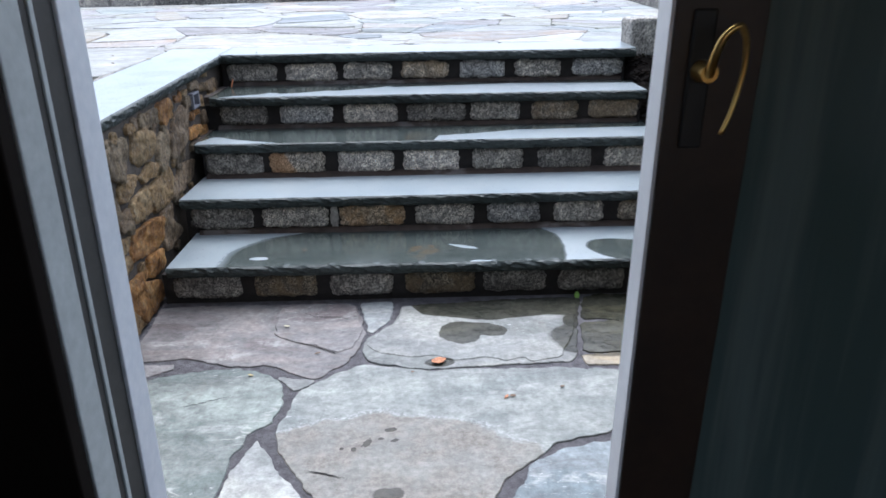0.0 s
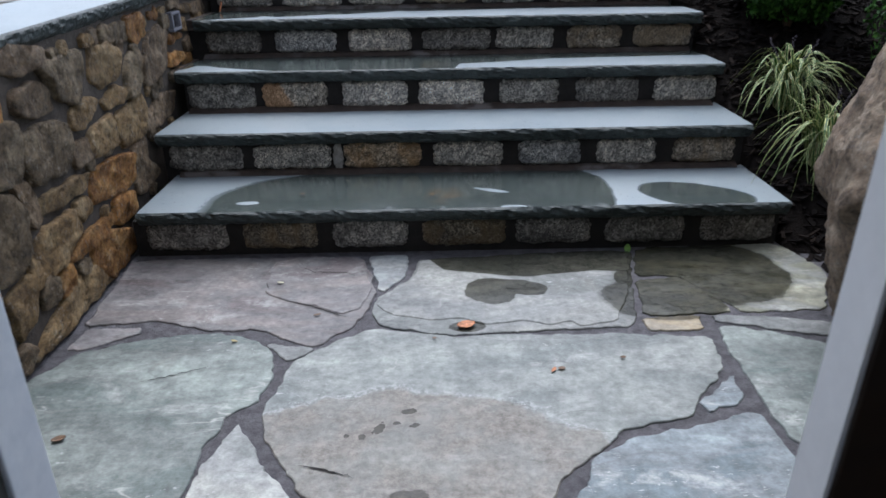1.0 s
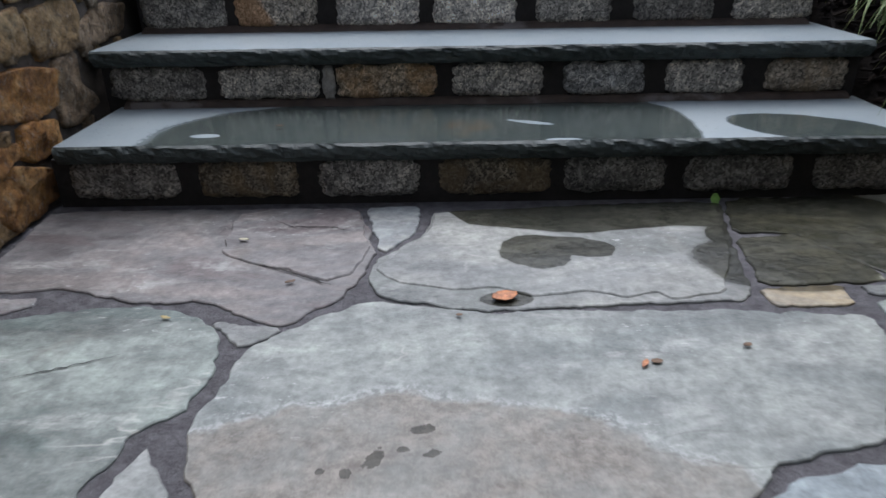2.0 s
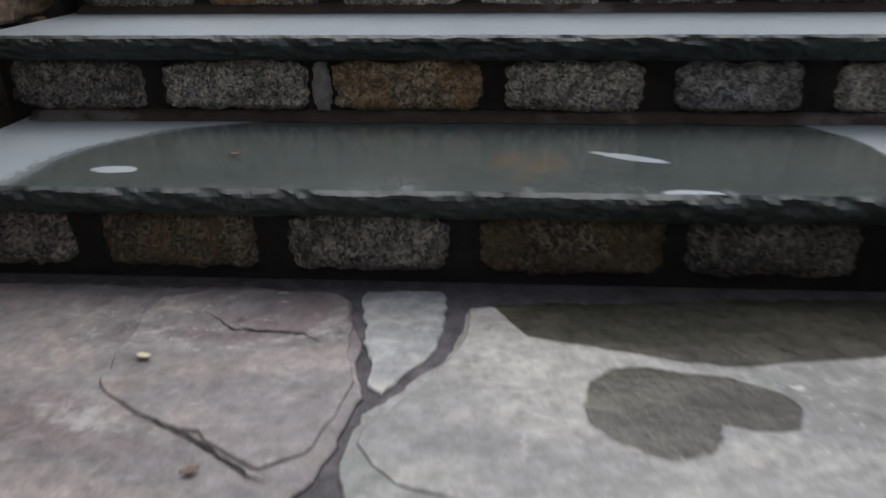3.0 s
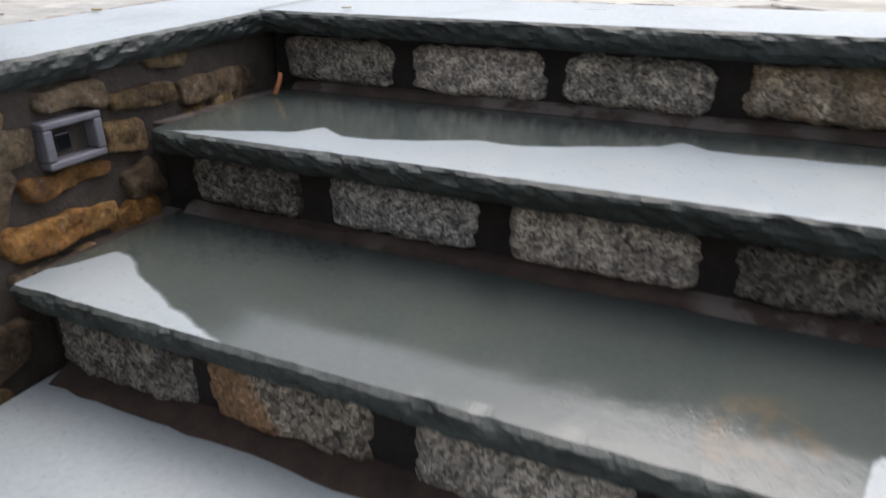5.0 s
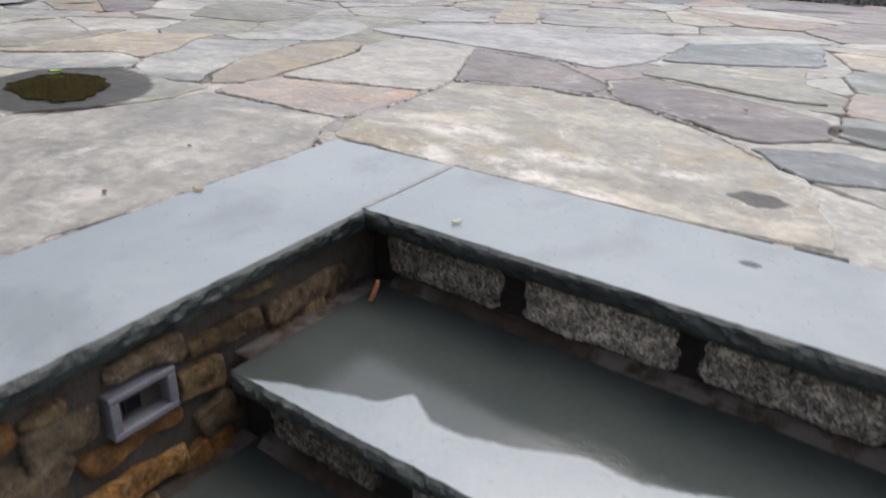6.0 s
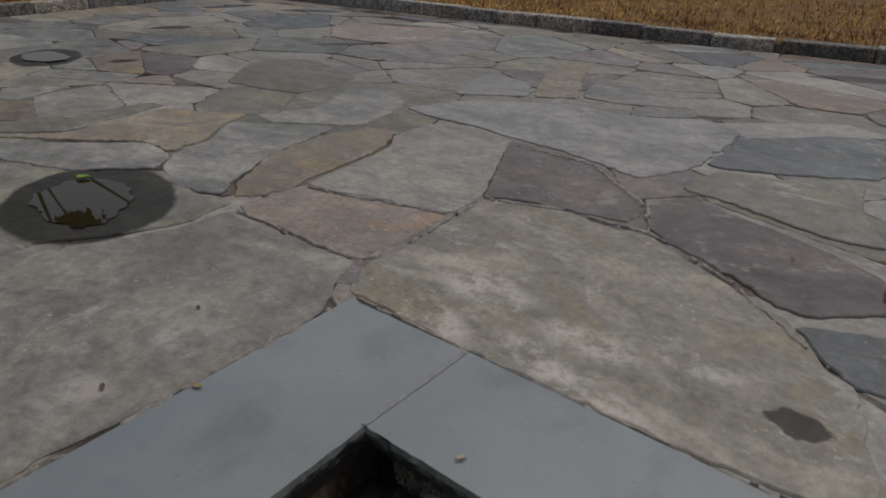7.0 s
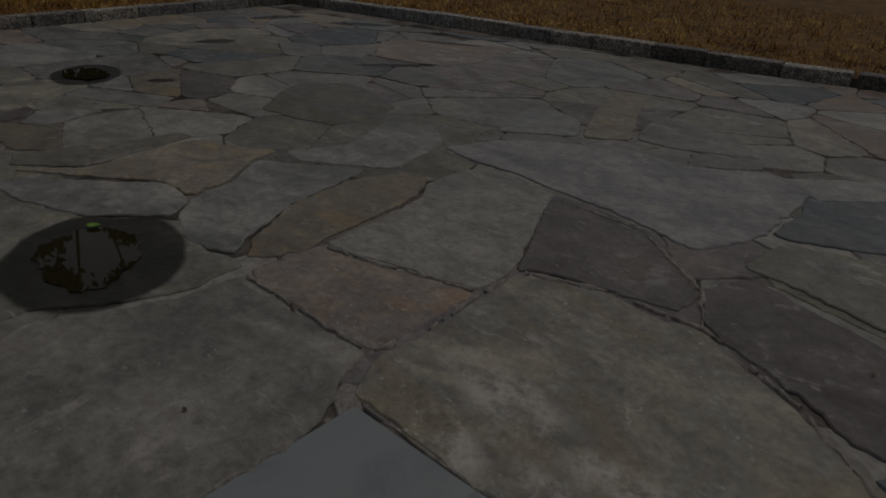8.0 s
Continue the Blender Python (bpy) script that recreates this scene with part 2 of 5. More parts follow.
def granite(name, dark, mid, light, stain=None, rust_at=None):
    """Coarse split granite: black, grey and white crystals."""
    n = Nodes(name)
    push = n.add("ShaderNodeTexNoise", Scale=70, Detail=3)
    n.link(n.pos, push.inputs["Vector"])
    shift = n.nt.nodes.new("ShaderNodeMix")
    shift.data_type, shift.blend_type = "RGBA", "LINEAR_LIGHT"
    shift.inputs[0].default_value = 0.012
    n.link(n.pos, shift.inputs[6])
    n.link(push.outputs["Color"], shift.inputs[7])
    grit = shift.outputs[2]
    crystals = n.cells(175, grit, "Color")
    bw = n.add("ShaderNodeRGBToBW")
    n.link(crystals, bw.inputs[0])
    colour = n.ramp(bw.outputs[0], (0.14, dark), (0.45, mid), (0.78, light))
    colour = n.mix(n.step(n.noise(30, 5, 0.75), 0.40, 0.60), colour, n.mix(1.0, colour, (0.46, 0.46, 0.47), "MULTIPLY"))
    colour = n.mix(n.step(n.noise(11, 4, 0.6), 0.40, 0.62), colour, n.mix(1.0, colour, (0.72, 0.72, 0.73), "MULTIPLY"))
    fleck = n.math("MULTIPLY", n.step(n.noise(90, 3, 0.7), 0.60, 0.68), n.step(n.noise(22, 4), 0.45, 0.6))
    colour = n.mix(n.math("MULTIPLY", fleck, 0.8), colour, light)
    if stain:
        where = n.step(n.noise(9, 4, 0.6, None, 0.8), 0.40, 0.6)
        if rust_at:
            # one rusty seam where the stone split along an old joint
            parts = n.add("ShaderNodeSeparateXYZ")
            n.link(n.pos, parts.inputs[0])
            lean = n.math("SUBTRACT", parts.outputs["X"], n.math("MULTIPLY", parts.outputs["Z"], -0.55))
            where = n.step(n.math("ADD", lean, n.math("MULTIPLY", n.noise(30, 5, 0.7), 0.07)), rust_at - 0.012, rust_at + 0.012, 1.0, 0.0)
        colour = n.mix(n.math("MULTIPLY", where, 0.7), colour, n.mix(1.0, n.mix(0.5, colour, (0.5, 0.5, 0.5)), tuple(2.0 * v for v in stain), "MULTIPLY"))
    colour = n.mix(1.0, colour, (1.52, 1.42, 1.26), "MULTIPLY")
    colour = n.shade(colour, 0.2)
    normal = n.bump(n.noise(26, 6, 0.72), 0.9, 0.016)
    normal = n.bump(n.noise(70, 7, 0.75), 1.0, 0.010, normal)
    normal = n.bump(bw.outputs[0], 0.35, 0.003, normal)
    return n.finish(colour, 0.62, normal)


def field_rock(name, a, b, c):
    """Weathered fieldstone."""
    n = Nodes(name)
    colour = n.ramp(n.noise(9, 7, 0.7, None, 1.0), (0.34, a), (0.5, b), (0.68, c))
    colour = n.mix(0.9, colour, n.ramp(n.noise(38, 8, 0.8), (0.34, (0.12, 0.12, 0.12)), (0.66, (0.88, 0.88, 0.88))), "OVERLAY")
    veins = n.step(n.noise(24, 6, 0.7, None, 1.5), 0.6, 0.68)
    colour = n.mix(n.math("MULTIPLY", veins, 0.5), colour, (0.44, 0.40, 0.33))
    # pale flecks in the colour imitate the bright highlights of crystals
    glint = n.math("MULTIPLY", n.step(n.noise(75, 5, 0.75), 0.56, 0.66), n.step(n.noise(12, 4, 0.6), 0.42, 0.58))
    colour = n.mix(n.math("MULTIPLY", glint, 0.6), colour, (0.55, 0.50, 0.42))
    pits = n.step(n.noise(33, 6, 0.75, None, 0.6), 0.36, 0.46, 1.0, 0.0)
    colour = n.mix(n.math("MULTIPLY", pits, 0.65), colour, n.mix(1.0, colour, (0.30, 0.28, 0.27), "MULTIPLY"))
    colour = n.shade(colour, 0.2)
    facet = n.add("ShaderNodeMix")
    facet.data_type = "VECTOR"
    warp = n.add("ShaderNodeTexNoise", Scale=14.0, Detail=3.0)
    n.link(n.pos, warp.inputs["Vector"])
    facet.inputs[0].default_value = 0.06
    n.link(n.pos, facet.inputs[4])
    n.link(warp.outputs["Color"], facet.inputs[5])
    normal = n.bump(n.cells(17, facet.outputs[1]), 0.8, 0.035)
    normal = n.bump(n.noise(16, 7, 0.72), 0.9, 0.03, normal)
    normal = n.bump(n.noise(48, 8, 0.8), 1.0, 0.020, normal)
    normal = n.bump(n.noise(130, 4, 0.7), 0.6, 0.005, normal)
    return n.finish(colour, 0.66, normal)


def plain(name, colour, rough=0.6, spread=0.25, scale=30.0, bump=0.3, depth=0.004, metal=0.0, spec=0.5):
    n = Nodes(name)
    lo, hi = (tuple(v * k for v in colour) for k in (1 - spread, 1 + spread))
    c = n.ramp(n.noise(scale, 5, 0.65), (0.3, lo), (0.7, hi))
    c = n.mix(0.35, c, n.ramp(n.noise(scale * 6, 3, 0.6), (0.3, (0.35, 0.35, 0.35)), (0.7, (0.65, 0.65, 0.65))), "OVERLAY")
    return n.finish(c, rough, n.bump(n.noise(scale * 3, 5, 0.7), bump, depth), metal, spec)


def bead_mortar():
    """Brown mortar squeezed out behind a tread, with pale dried patches."""
    n = Nodes("brown_mortar")
    c = n.ramp(n.noise(22, 5, 0.65), (0.3, (0.034, 0.026, 0.021)), (0.7, (0.075, 0.054, 0.043)))
    pale = n.math("MULTIPLY", n.step(n.noise(2.1, 2, 0.5), 0.56, 0.62), n.step(n.noise(13, 5, 0.6), 0.42, 0.56))
    c = n.mix(n.math("MULTIPLY", pale, 0.6), c, (0.19, 0.172, 0.16))
    return n.finish(c, 0.85, n.bump(n.noise(66, 5, 0.7), 0.7, 0.006), 0.0, 0.3)


def crumbled_joint():
    """Old terrace mortar: dark open gaps with pale crumbs still standing in them."""
    n = Nodes("crumbled_joint_mortar")
    c = n.ramp(n.noise(3.2, 4, 0.6), (0.38, (0.055, 0.050, 0.045)), (0.47, (0.13, 0.118, 0.106)), (0.60, (0.27, 0.25, 0.225)))
    c = n.mix(0.6, c, n.ramp(n.noise(60, 5, 0.7), (0.3, (0.25, 0.25, 0.25)), (0.7, (0.75, 0.75, 0.75))), "OVERLAY")
    return n.finish(c, 0.92, n.bump(n.noise(80, 5, 0.7), 0.9, 0.008), 0.0, 0.2)


def tinted_pane():
    """Dark tinted glass; faint upright streaks in its colour imitate dim reflections."""
    n = Nodes("dark_glass")
    tall = n.add("ShaderNodeMapping")
    tall.inputs["Scale"].default_value = (9.0, 1.0, 0.5)
    n.link(n.pos, tall.inputs["Vector"])
    streak = n.step(n.noise(1.6, 4, 0.6, tall.outputs[0]), 0.42, 0.68)
    return n.finish(n.mix(streak, (0.085, 0.122, 0.117), (0.15, 0.19, 0.18)), 0.09, None, 0.0, 0.5)


def islands(name, stops, rough=0.7, spec=0.3, patches=0.0):
    """Many small bits, each with a tone of its own."""
    n = Nodes(name)
    g = n.nt.nodes.new("ShaderNodeNewGeometry")
    c = n.ramp(g.outputs["Random Per Island"], *stops)
    c = n.mix(0.3, c, n.ramp(n.noise(60, 3), (0.3, (0.3, 0.3, 0.3)), (0.7, (0.7, 0.7, 0.7))), "OVERLAY")
    if patches:
        c = n.mix(patches, c, n.ramp(n.noise(2.2, 5, 0.65), (0.36, (0.12, 0.11, 0.10)), (0.64, (0.86, 0.84, 0.78))), "OVERLAY")
    return n.finish(c, rough, None, 0.0, spec)


LOW_WET = ((0.738, 2.565, 0.082, 0.092, -6, 0.3, 0.05, 11), (0.84, 2.585, 0.082, 0.052, -22, 0.35, 0.05, 11), (0.655, 2.352, 0.055, 0.03, 0, 0.2, 0.08, 20),
           (1.44, 2.71, 0.30, 0.26, -25, 0.16, 0.05, 5), (1.27, 2.5, 0.19, 0.14, 0, 0.2, 0.08, 6), (0.432, 1.900, 0.022, 0.012, 60, 0.9, 0.08, 60), (0.471, 1.920, 0.009, 0.006, 0, 0.9, 0.1, 90), (0.514, 1.910, 0.012, 0.007, 20, 0.9, 0.1, 80), (0.396, 1.871, 0.010, 0.009, 0, 0.9, 0.1, 80),
           (0.499, 1.962, 0.020, 0.010, 10, 0.9, 0.1, 70), (0.359, 1.877, 0.007, 0.006, 0, 0.9, 0.1, 80), (0.505, 1.675, 0.045, 0.032, 20, 0.5, 0.12, 22), (1.19, 2.60, 0.04, 0.09, 10, 0.3, 0.1, 12))
UP_WET = ((-2.03, 4.50, 0.335, 0.27, -23, 0.10, 0.05, 4), (0.100, 4.855, 0.064, 0.042, -10, 0.55, 0.10, 20), (-4.50, 5.44, 0.28, 0.20, -25, 0.16, 0.05, 5),
          (-3.49, 7.11, 0.30, 0.05, 51, 0.2, 0.1, 6), (-0.45, 8.42, 0.3, 0.09, 20, 0.2, 0.1, 6), (-5.70, 7.65, 0.27, 0.09, 72, 0.2, 0.1, 5), (-4.95, 8.0, 0.29, 0.08, 35, 0.2, 0.1, 5),
          (-4.98, 6.61, 0.15, 0.09, 60, 0.25, 0.1, 7), (-4.06, 5.71, 0.08, 0.05, 45, 0.2, 0.1, 8), (-3.82, 7.96, 0.27, 0.04, 26, 0.2, 0.1, 6), (0.24, 5.58, 0.1, 0.06, 0, 0.25, 0.1, 10))
UP_DUST = ((-0.68, 4.69, 0.13, 0.06, -20, 0.7, 0.35, 9), (-0.40, 4.70, 0.16, 0.05, -18, 0.7, 0.35, 9), (-0.22, 4.66, 0.13, 0.05, -14, 0.7, 0.35, 9), (-0.72, 4.90, 0.2, 0.08, -10, 0.7, 0.35, 9), (-0.36, 4.84, 0.14, 0.06, 0, 0.7, 0.35, 9), (-0.13, 4.92, 0.1, 0.05, 0, 0.7, 0.35, 9), (-1.12, 4.24, 0.03, 0.075, 20, 0.7, 0.35, 9), (-1.04, 4.21, 0.05, 0.025, 20, 0.7, 0.35, 9), (-1.08, 4.50, 0.05, 0.04, 0, 0.7, 0.35, 9), (-1.34, 4.12, 0.02, 0.14, 10, 0.7, 0.35, 9), (-1.07, 4.01, 0.08, 0.05, 10, 0.7, 0.35, 9), (-0.96, 6.12, 0.16, 0.07, -40, 0.7, 0.35, 9), (-0.81, 6.07, 0.12, 0.05, -40, 0.7, 0.35, 9))
LOW_TIDE = ((0.38, 2.95), (0.50, 2.84), (0.535, 2.817), (0.594, 2.722), (0.721, 2.685), (0.866, 2.658), (1.079, 2.695), (1.21, 2.68), (1.24, 2.95))
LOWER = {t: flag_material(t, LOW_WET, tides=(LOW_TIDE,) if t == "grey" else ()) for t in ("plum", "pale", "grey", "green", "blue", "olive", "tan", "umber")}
UPPER = {t: flag_material(t, UP_WET, 0.36, (0.15, 0.15, 0.145), 0.78, UP_DUST) for t in TONES if t != "umber"}
BLUE_DRY = bluestone("bluestone")
COPING = bluestone("bluestone_coping", [(0.16, 4.515, 0.017, 0.011, 0, 0.4, 0.4, 24)], smudges=True)
TIDE_1_LEFT = ((2.83, -0.25), (2.909, -0.245), (2.97, -0.24), (3.05, -0.225), (3.12, -0.17), (3.195, -0.09), (3.25, 0.05))
TIDE_1_RIGHT = ((2.83, 1.185), (2.90, 1.20), (2.99, 1.215), (3.10, 1.215), (3.17, 1.20), (3.25, 1.15))
TIDE_3 = ((-0.53, 3.64), (-0.505, 3.67), (-0.473, 3.752), (-0.44, 3.748), (-0.408, 3.729), (-0.34, 3.69), (-0.282, 3.66), (-0.191, 3.627), (-0.10, 3.59), (-0.04, 3.5),
          (0.645, 3.5), (0.66, 3.60), (0.684, 3.702), (0.75, 3.711), (0.90, 3.74), (1.08, 3.80), (1.80, 3.83))
TIDE_4 = ((-0.53, 3.90), (-0.50, 3.915), (-0.372, 3.971), (-0.262, 4.008), (-0.229, 4.060), (-0.163, 4.020), (-0.105, 4.020), (0.071, 4.092), (0.153, 4.086), (0.365, 4.183),
          (0.40, 4.225), (0.44, 4.190), (0.624, 4.20), (1.09, 4.25), (1.80, 4.20))
BLUE_1 = bluestone("bluestone_first", [(1.50, 2.95, 0.20, 0.125, -24, 0.14, 0.05, 6)],
                   [(-0.098, 2.942, 0.040, 0.018, 0, 0.3, 0.08, 22), (0.775, 3.034, 0.066, 0.015, -25, 0.4, 0.08, 24), (0.838, 2.862, 0.045, 0.013, 0, 0.4, 0.1, 24)],
                   [(0.60, 2.99, 0.06, 0.09, 0, 0.5, 0.3, 14)], tides=((TIDE_1_LEFT, "Y", False, 0.035), (TIDE_1_RIGHT, "Y", True, 0.010)))
BLUE_3 = bluestone("bluestone_third", rust=[(0.575, 3.69, 0.055, 0.08, 0, 0.5, 0.3, 14)], tides=((TIDE_3,),))
BLUE_4 = bluestone("bluestone_fourth", tides=((TIDE_4,),))
# split faces: their shade is put into a colour far darker than the tops
ROCKFACE = plain("shaded_split_bluestone", (0.034, 0.043, 0.041), 0.5, 0.5, 26, 0.6, 0.004, 0.0, 0.4)
BEAD = bead_mortar()
MORTAR = plain("dark_mortar", (0.018, 0.0155, 0.014), 0.95, 0.3, 26, 0.7, 0.006)
JOINT = plain("grey_joint_mortar", (0.112, 0.107, 0.116), 0.9, 0.45, 30, 1.0, 0.014)
UPJOINT = crumbled_joint()
GRANITES = {
    "g": granite("granite_grey", (0.089, 0.089, 0.089), (0.312, 0.312, 0.305), (0.655, 0.655, 0.640)),
    "k": granite("granite_dark_tan", (0.045, 0.040, 0.032), (0.165, 0.145, 0.112), (0.36, 0.33, 0.27), (0.20, 0.15, 0.085)),
    "d": granite("granite_dark", (0.052, 0.052, 0.052), (0.178, 0.178, 0.178), (0.401, 0.401, 0.394)),
    "l": granite("granite_light", (0.149, 0.149, 0.149), (0.447, 0.439, 0.425), (0.800, 0.800, 0.789)),
    "b": granite("granite_blue", (0.089, 0.096, 0.104), (0.298, 0.320, 0.350), (0.625, 0.655, 0.684)),
    "t": granite("granite_tan", (0.089, 0.082, 0.067), (0.300, 0.272, 0.235), (0.620, 0.575, 0.510), (0.30, 0.245, 0.175)),
    "h": granite("granite_half_rusty", (0.075, 0.072, 0.066), (0.33, 0.31, 0.28), (0.66, 0.64, 0.60), (0.36, 0.20, 0.085), 0.20),
    "r": granite("granite_rusty", (0.089, 0.082, 0.067), (0.327, 0.268, 0.194), (0.625, 0.550, 0.447), (0.34, 0.22, 0.105)),
}
ROCKS = {
    "grey": field_rock("fieldstone_grey", (0.110, 0.078, 0.044), (0.245, 0.180, 0.105), (0.41, 0.33, 0.215)),
    "tan": field_rock("fieldstone_tan", (0.150, 0.090, 0.034), (0.300, 0.195, 0.085), (0.47, 0.35, 0.19)),
    "rust": field_rock("fieldstone_rust", (0.20, 0.078, 0.018), (0.42, 0.20, 0.050), (0.58, 0.36, 0.14)),
    "brown": field_rock("fieldstone_brown", (0.100, 0.065, 0.035), (0.215, 0.148, 0.085), (0.34, 0.26, 0.17)),
    "dark": field_rock("fieldstone_dark", (0.076, 0.054, 0.030), (0.168, 0.122, 0.070), (0.28, 0.22, 0.140)),
}
BOULDER = field_rock("boulder_rock", (0.135, 0.094, 0.058), (0.30, 0.215, 0.142), (0.46, 0.37, 0.27))
SMEAR = plain("crumbled_mortar", (0.33, 0.315, 0.29), 0.95, 0.35, 45, 0.9, 0.006)
OLIVE = islands("olive_leaf", ((0.0, (0.05, 0.05, 0.012)), (1.0, (0.13, 0.11, 0.03))), 0.6, 0.2)
SEAM = plain("pale_seam_mortar", (0.28, 0.29, 0.295), 0.85, 0.2, 40, 0.5, 0.003)
WALLJOINT = plain("wall_mortar", (0.080, 0.066, 0.054), 0.9, 0.3, 24, 0.9, 0.01)
PAINT = plain("weathered_white_paint", (0.58, 0.62, 0.67), 0.45, 0.06, 8, 0.08, 0.001)
GREYPAINT = plain("grey_paint", (0.37, 0.41, 0.42), 0.5, 0.06, 8, 0.08, 0.001)
RUBBER = plain("dark_weatherstrip", (0.03, 0.03, 0.028), 0.7, 0.2, 20, 0.1, 0.001)
WHITE = plain("white_paint", (0.78, 0.79, 0.80), 0.4, 0.05, 8, 0.08, 0.001)
DARKWOOD = plain("dark_stained_wood", (0.034, 0.019, 0.011), 0.45, 0.35, 6, 0.15, 0.001)
# near-black colour stands in for shade on the room side of the doorway
CASING = plain("near_black_room_side", (0.007, 0.005, 0.004), 0.8, 0.35, 6, 0.15, 0.001, 0.0, 0.08)
BRASS = plain("worn_brass", (0.62, 0.42, 0.14), 0.28, 0.12, 20, 0.05, 0.0005, 1.0)
BLACKIRON = plain("black_metal", (0.012, 0.011, 0.010), 0.5, 0.2, 20, 0.05, 0.0005)
PANE = tinted_pane()
ROOM = plain("room_paint", (0.62, 0.60, 0.56), 0.8, 0.08, 4, 0.1, 0.001)
STUCCO = plain("house_stucco", (0.30, 0.29, 0.28), 0.85, 0.1, 12, 0.3, 0.004)
BARK = plain("shrub_bark", (0.09, 0.06, 0.04), 0.85, 0.3, 40, 0.5, 0.004)
SOIL = plain("dark_mulch_soil", (0.010, 0.008, 0.007), 0.95, 0.4, 30, 0.9, 0.02, 0.0, 0.08)
CHIPS = islands("mulch_chips", ((0.0, (0.005, 0.004, 0.004)), (0.6, (0.010, 0.008, 0.007)), (1.0, (0.020, 0.015, 0.012))), 0.95, 0.08)
LEAFY = islands("boxwood_leaf", ((0.0, (0.013, 0.040, 0.007)), (0.6, (0.032, 0.092, 0.013)), (1.0, (0.080, 0.18, 0.03))), 0.55, 0.15)
BLADE = islands("lily_turf_green", ((0.0, (0.018, 0.055, 0.009)), (1.0, (0.05, 0.125, 0.02))), 0.45, 0.3)
CREAM = islands("lily_turf_cream", ((0.0, (0.56, 0.58, 0.20)), (1.0, (0.86, 0.83, 0.48))), 0.5, 0.3)
SPIKE = plain("flower_spike", (0.045, 0.035, 0.05), 0.7)
STRAW = islands("straw_blades", ((0.0, (0.10, 0.045, 0.010)), (0.45, (0.36, 0.19, 0.036)), (0.8, (0.60, 0.38, 0.09)), (1.0, (0.80, 0.60, 0.22))), 0.7, 0.2, 0.9)
THATCH = plain("straw_ground", (0.17, 0.088, 0.022), 0.9, 0.6, 5, 0.9, 0.03)
BOXGREY = plain("grey_cast_metal", (0.20, 0.20, 0.23), 0.5, 0.15, 30, 0.1, 0.001, 0.2)
LENS = plain("dark_lens", (0.012, 0.013, 0.016), 0.15, 0.1, 10, 0.0, 0.001)
WATER = plain("puddle_water", (0.030, 0.026, 0.012), 0.02, 0.2, 6, 0.0, 0.0005)
LEAVES = {
    "orange": plain("orange_leaf", (0.36, 0.145, 0.06), 0.55, 0.55, 90, 0.4, 0.002),
    "yellow": plain("yellow_leaf", (0.36, 0.29, 0.13), 0.55, 0.25, 60, 0.4, 0.002),
    "coral": plain("coral_leaf", (0.62, 0.25, 0.11), 0.5, 0.35, 90, 0.4, 0.002),
    "green": plain("green_leaf", (0.16, 0.30, 0.04), 0.5, 0.25, 60, 0.4, 0.002),
    "brown": plain("brown_leaf", (0.13, 0.075, 0.04), 0.6, 0.3, 60, 0.4, 0.002),
    "pale": plain("pale_leaf", (0.46, 0.43, 0.30), 0.55, 0.2, 60, 0.4, 0.002),
}


# ---- building helpers ----
def part(name, bm, material, parent=None, label="", smooth=False):
    """Links a bmesh as one mesh object, under a thing or part."""
    me = bpy.data.meshes.new(name)
    bm.normal_update()
    bm.to_mesh(me)
    bm.free()
    for m in material if isinstance(material, (list, tuple)) else (material,):
        me.materials.append(m)
    if smooth:
        me.polygons.foreach_set("use_smooth", [True] * len(me.polygons))
    ob = new(name, me)
    if parent:
        ob.parent = parent
        ob.matrix_parent_inverse = parent.matrix_basis.inverted()
    if label:
        ob["label"] = label
    return ob


def thing(name, at, label, category, group="", kind=""):
    ob = new(name)
    ob.empty_display_size = 0.1
    ob.matrix_basis = Matrix.Translation(at)
    return tagged(ob, label, category, group, kind)


def box(x0, x1, y0, y1, z0, z1, bevel=0.0):
    bm = bmesh.new()
    bmesh.ops.create_cube(bm, size=1)
    for v in bm.verts:
        v.co = ((x0 + x1) / 2 + v.co.x * (x1 - x0), (y0 + y1) / 2 + v.co.y * (y1 - y0), (z0 + z1) / 2 + v.co.z * (z1 - z0))
    if bevel:
        bmesh.ops.bevel(bm, geom=bm.edges[:], offset=bevel, segments=2, affect="EDGES", profile=0.5)
    return bm


def rounded(poly, times=1, cut=0.22):
    """Cuts the corners of an outline."""
    for _ in range(times):
        out = []
        for i, p in enumerate(poly):
            q = poly[(i + 1) % len(poly)]
            out += [(p[0] + (q[0] - p[0]) * cut, p[1] + (q[1] - p[1]) * cut), (q[0] + (p[0] - q[0]) * cut, q[1] + (p[1] - q[1]) * cut)]
        poly = out
    return poly


def ragged(poly, step, rough, seed):
    """An outline broken into short, uneven pieces."""
    out = []
    for i, p in enumerate(poly):
        q = poly[(i + 1) % len(poly)]
        a, b = Vector(p), Vector(q)
        n = max(1, int((b - a).length / step))
        side = Vector((-(b - a).y, (b - a).x)).normalized() if (b - a).length > 1e-6 else Vector((0, 0))
        for k in range(n):
            c = a.lerp(b, k / n)
            w = noise.noise((c.x * 22, c.y * 22, seed)) + 0.6 * noise.noise((c.x * 60, c.y * 60, seed + 9)) + 0.35 * noise.noise((c.x * 140, c.y * 140, seed + 4))
            out.append(c + side * w * rough)
    return out


def area(poly):
    return sum(p[0] * q[1] - q[0] * p[1] for p, q in zip(poly, list(poly[1:]) + [poly[0]])) / 2


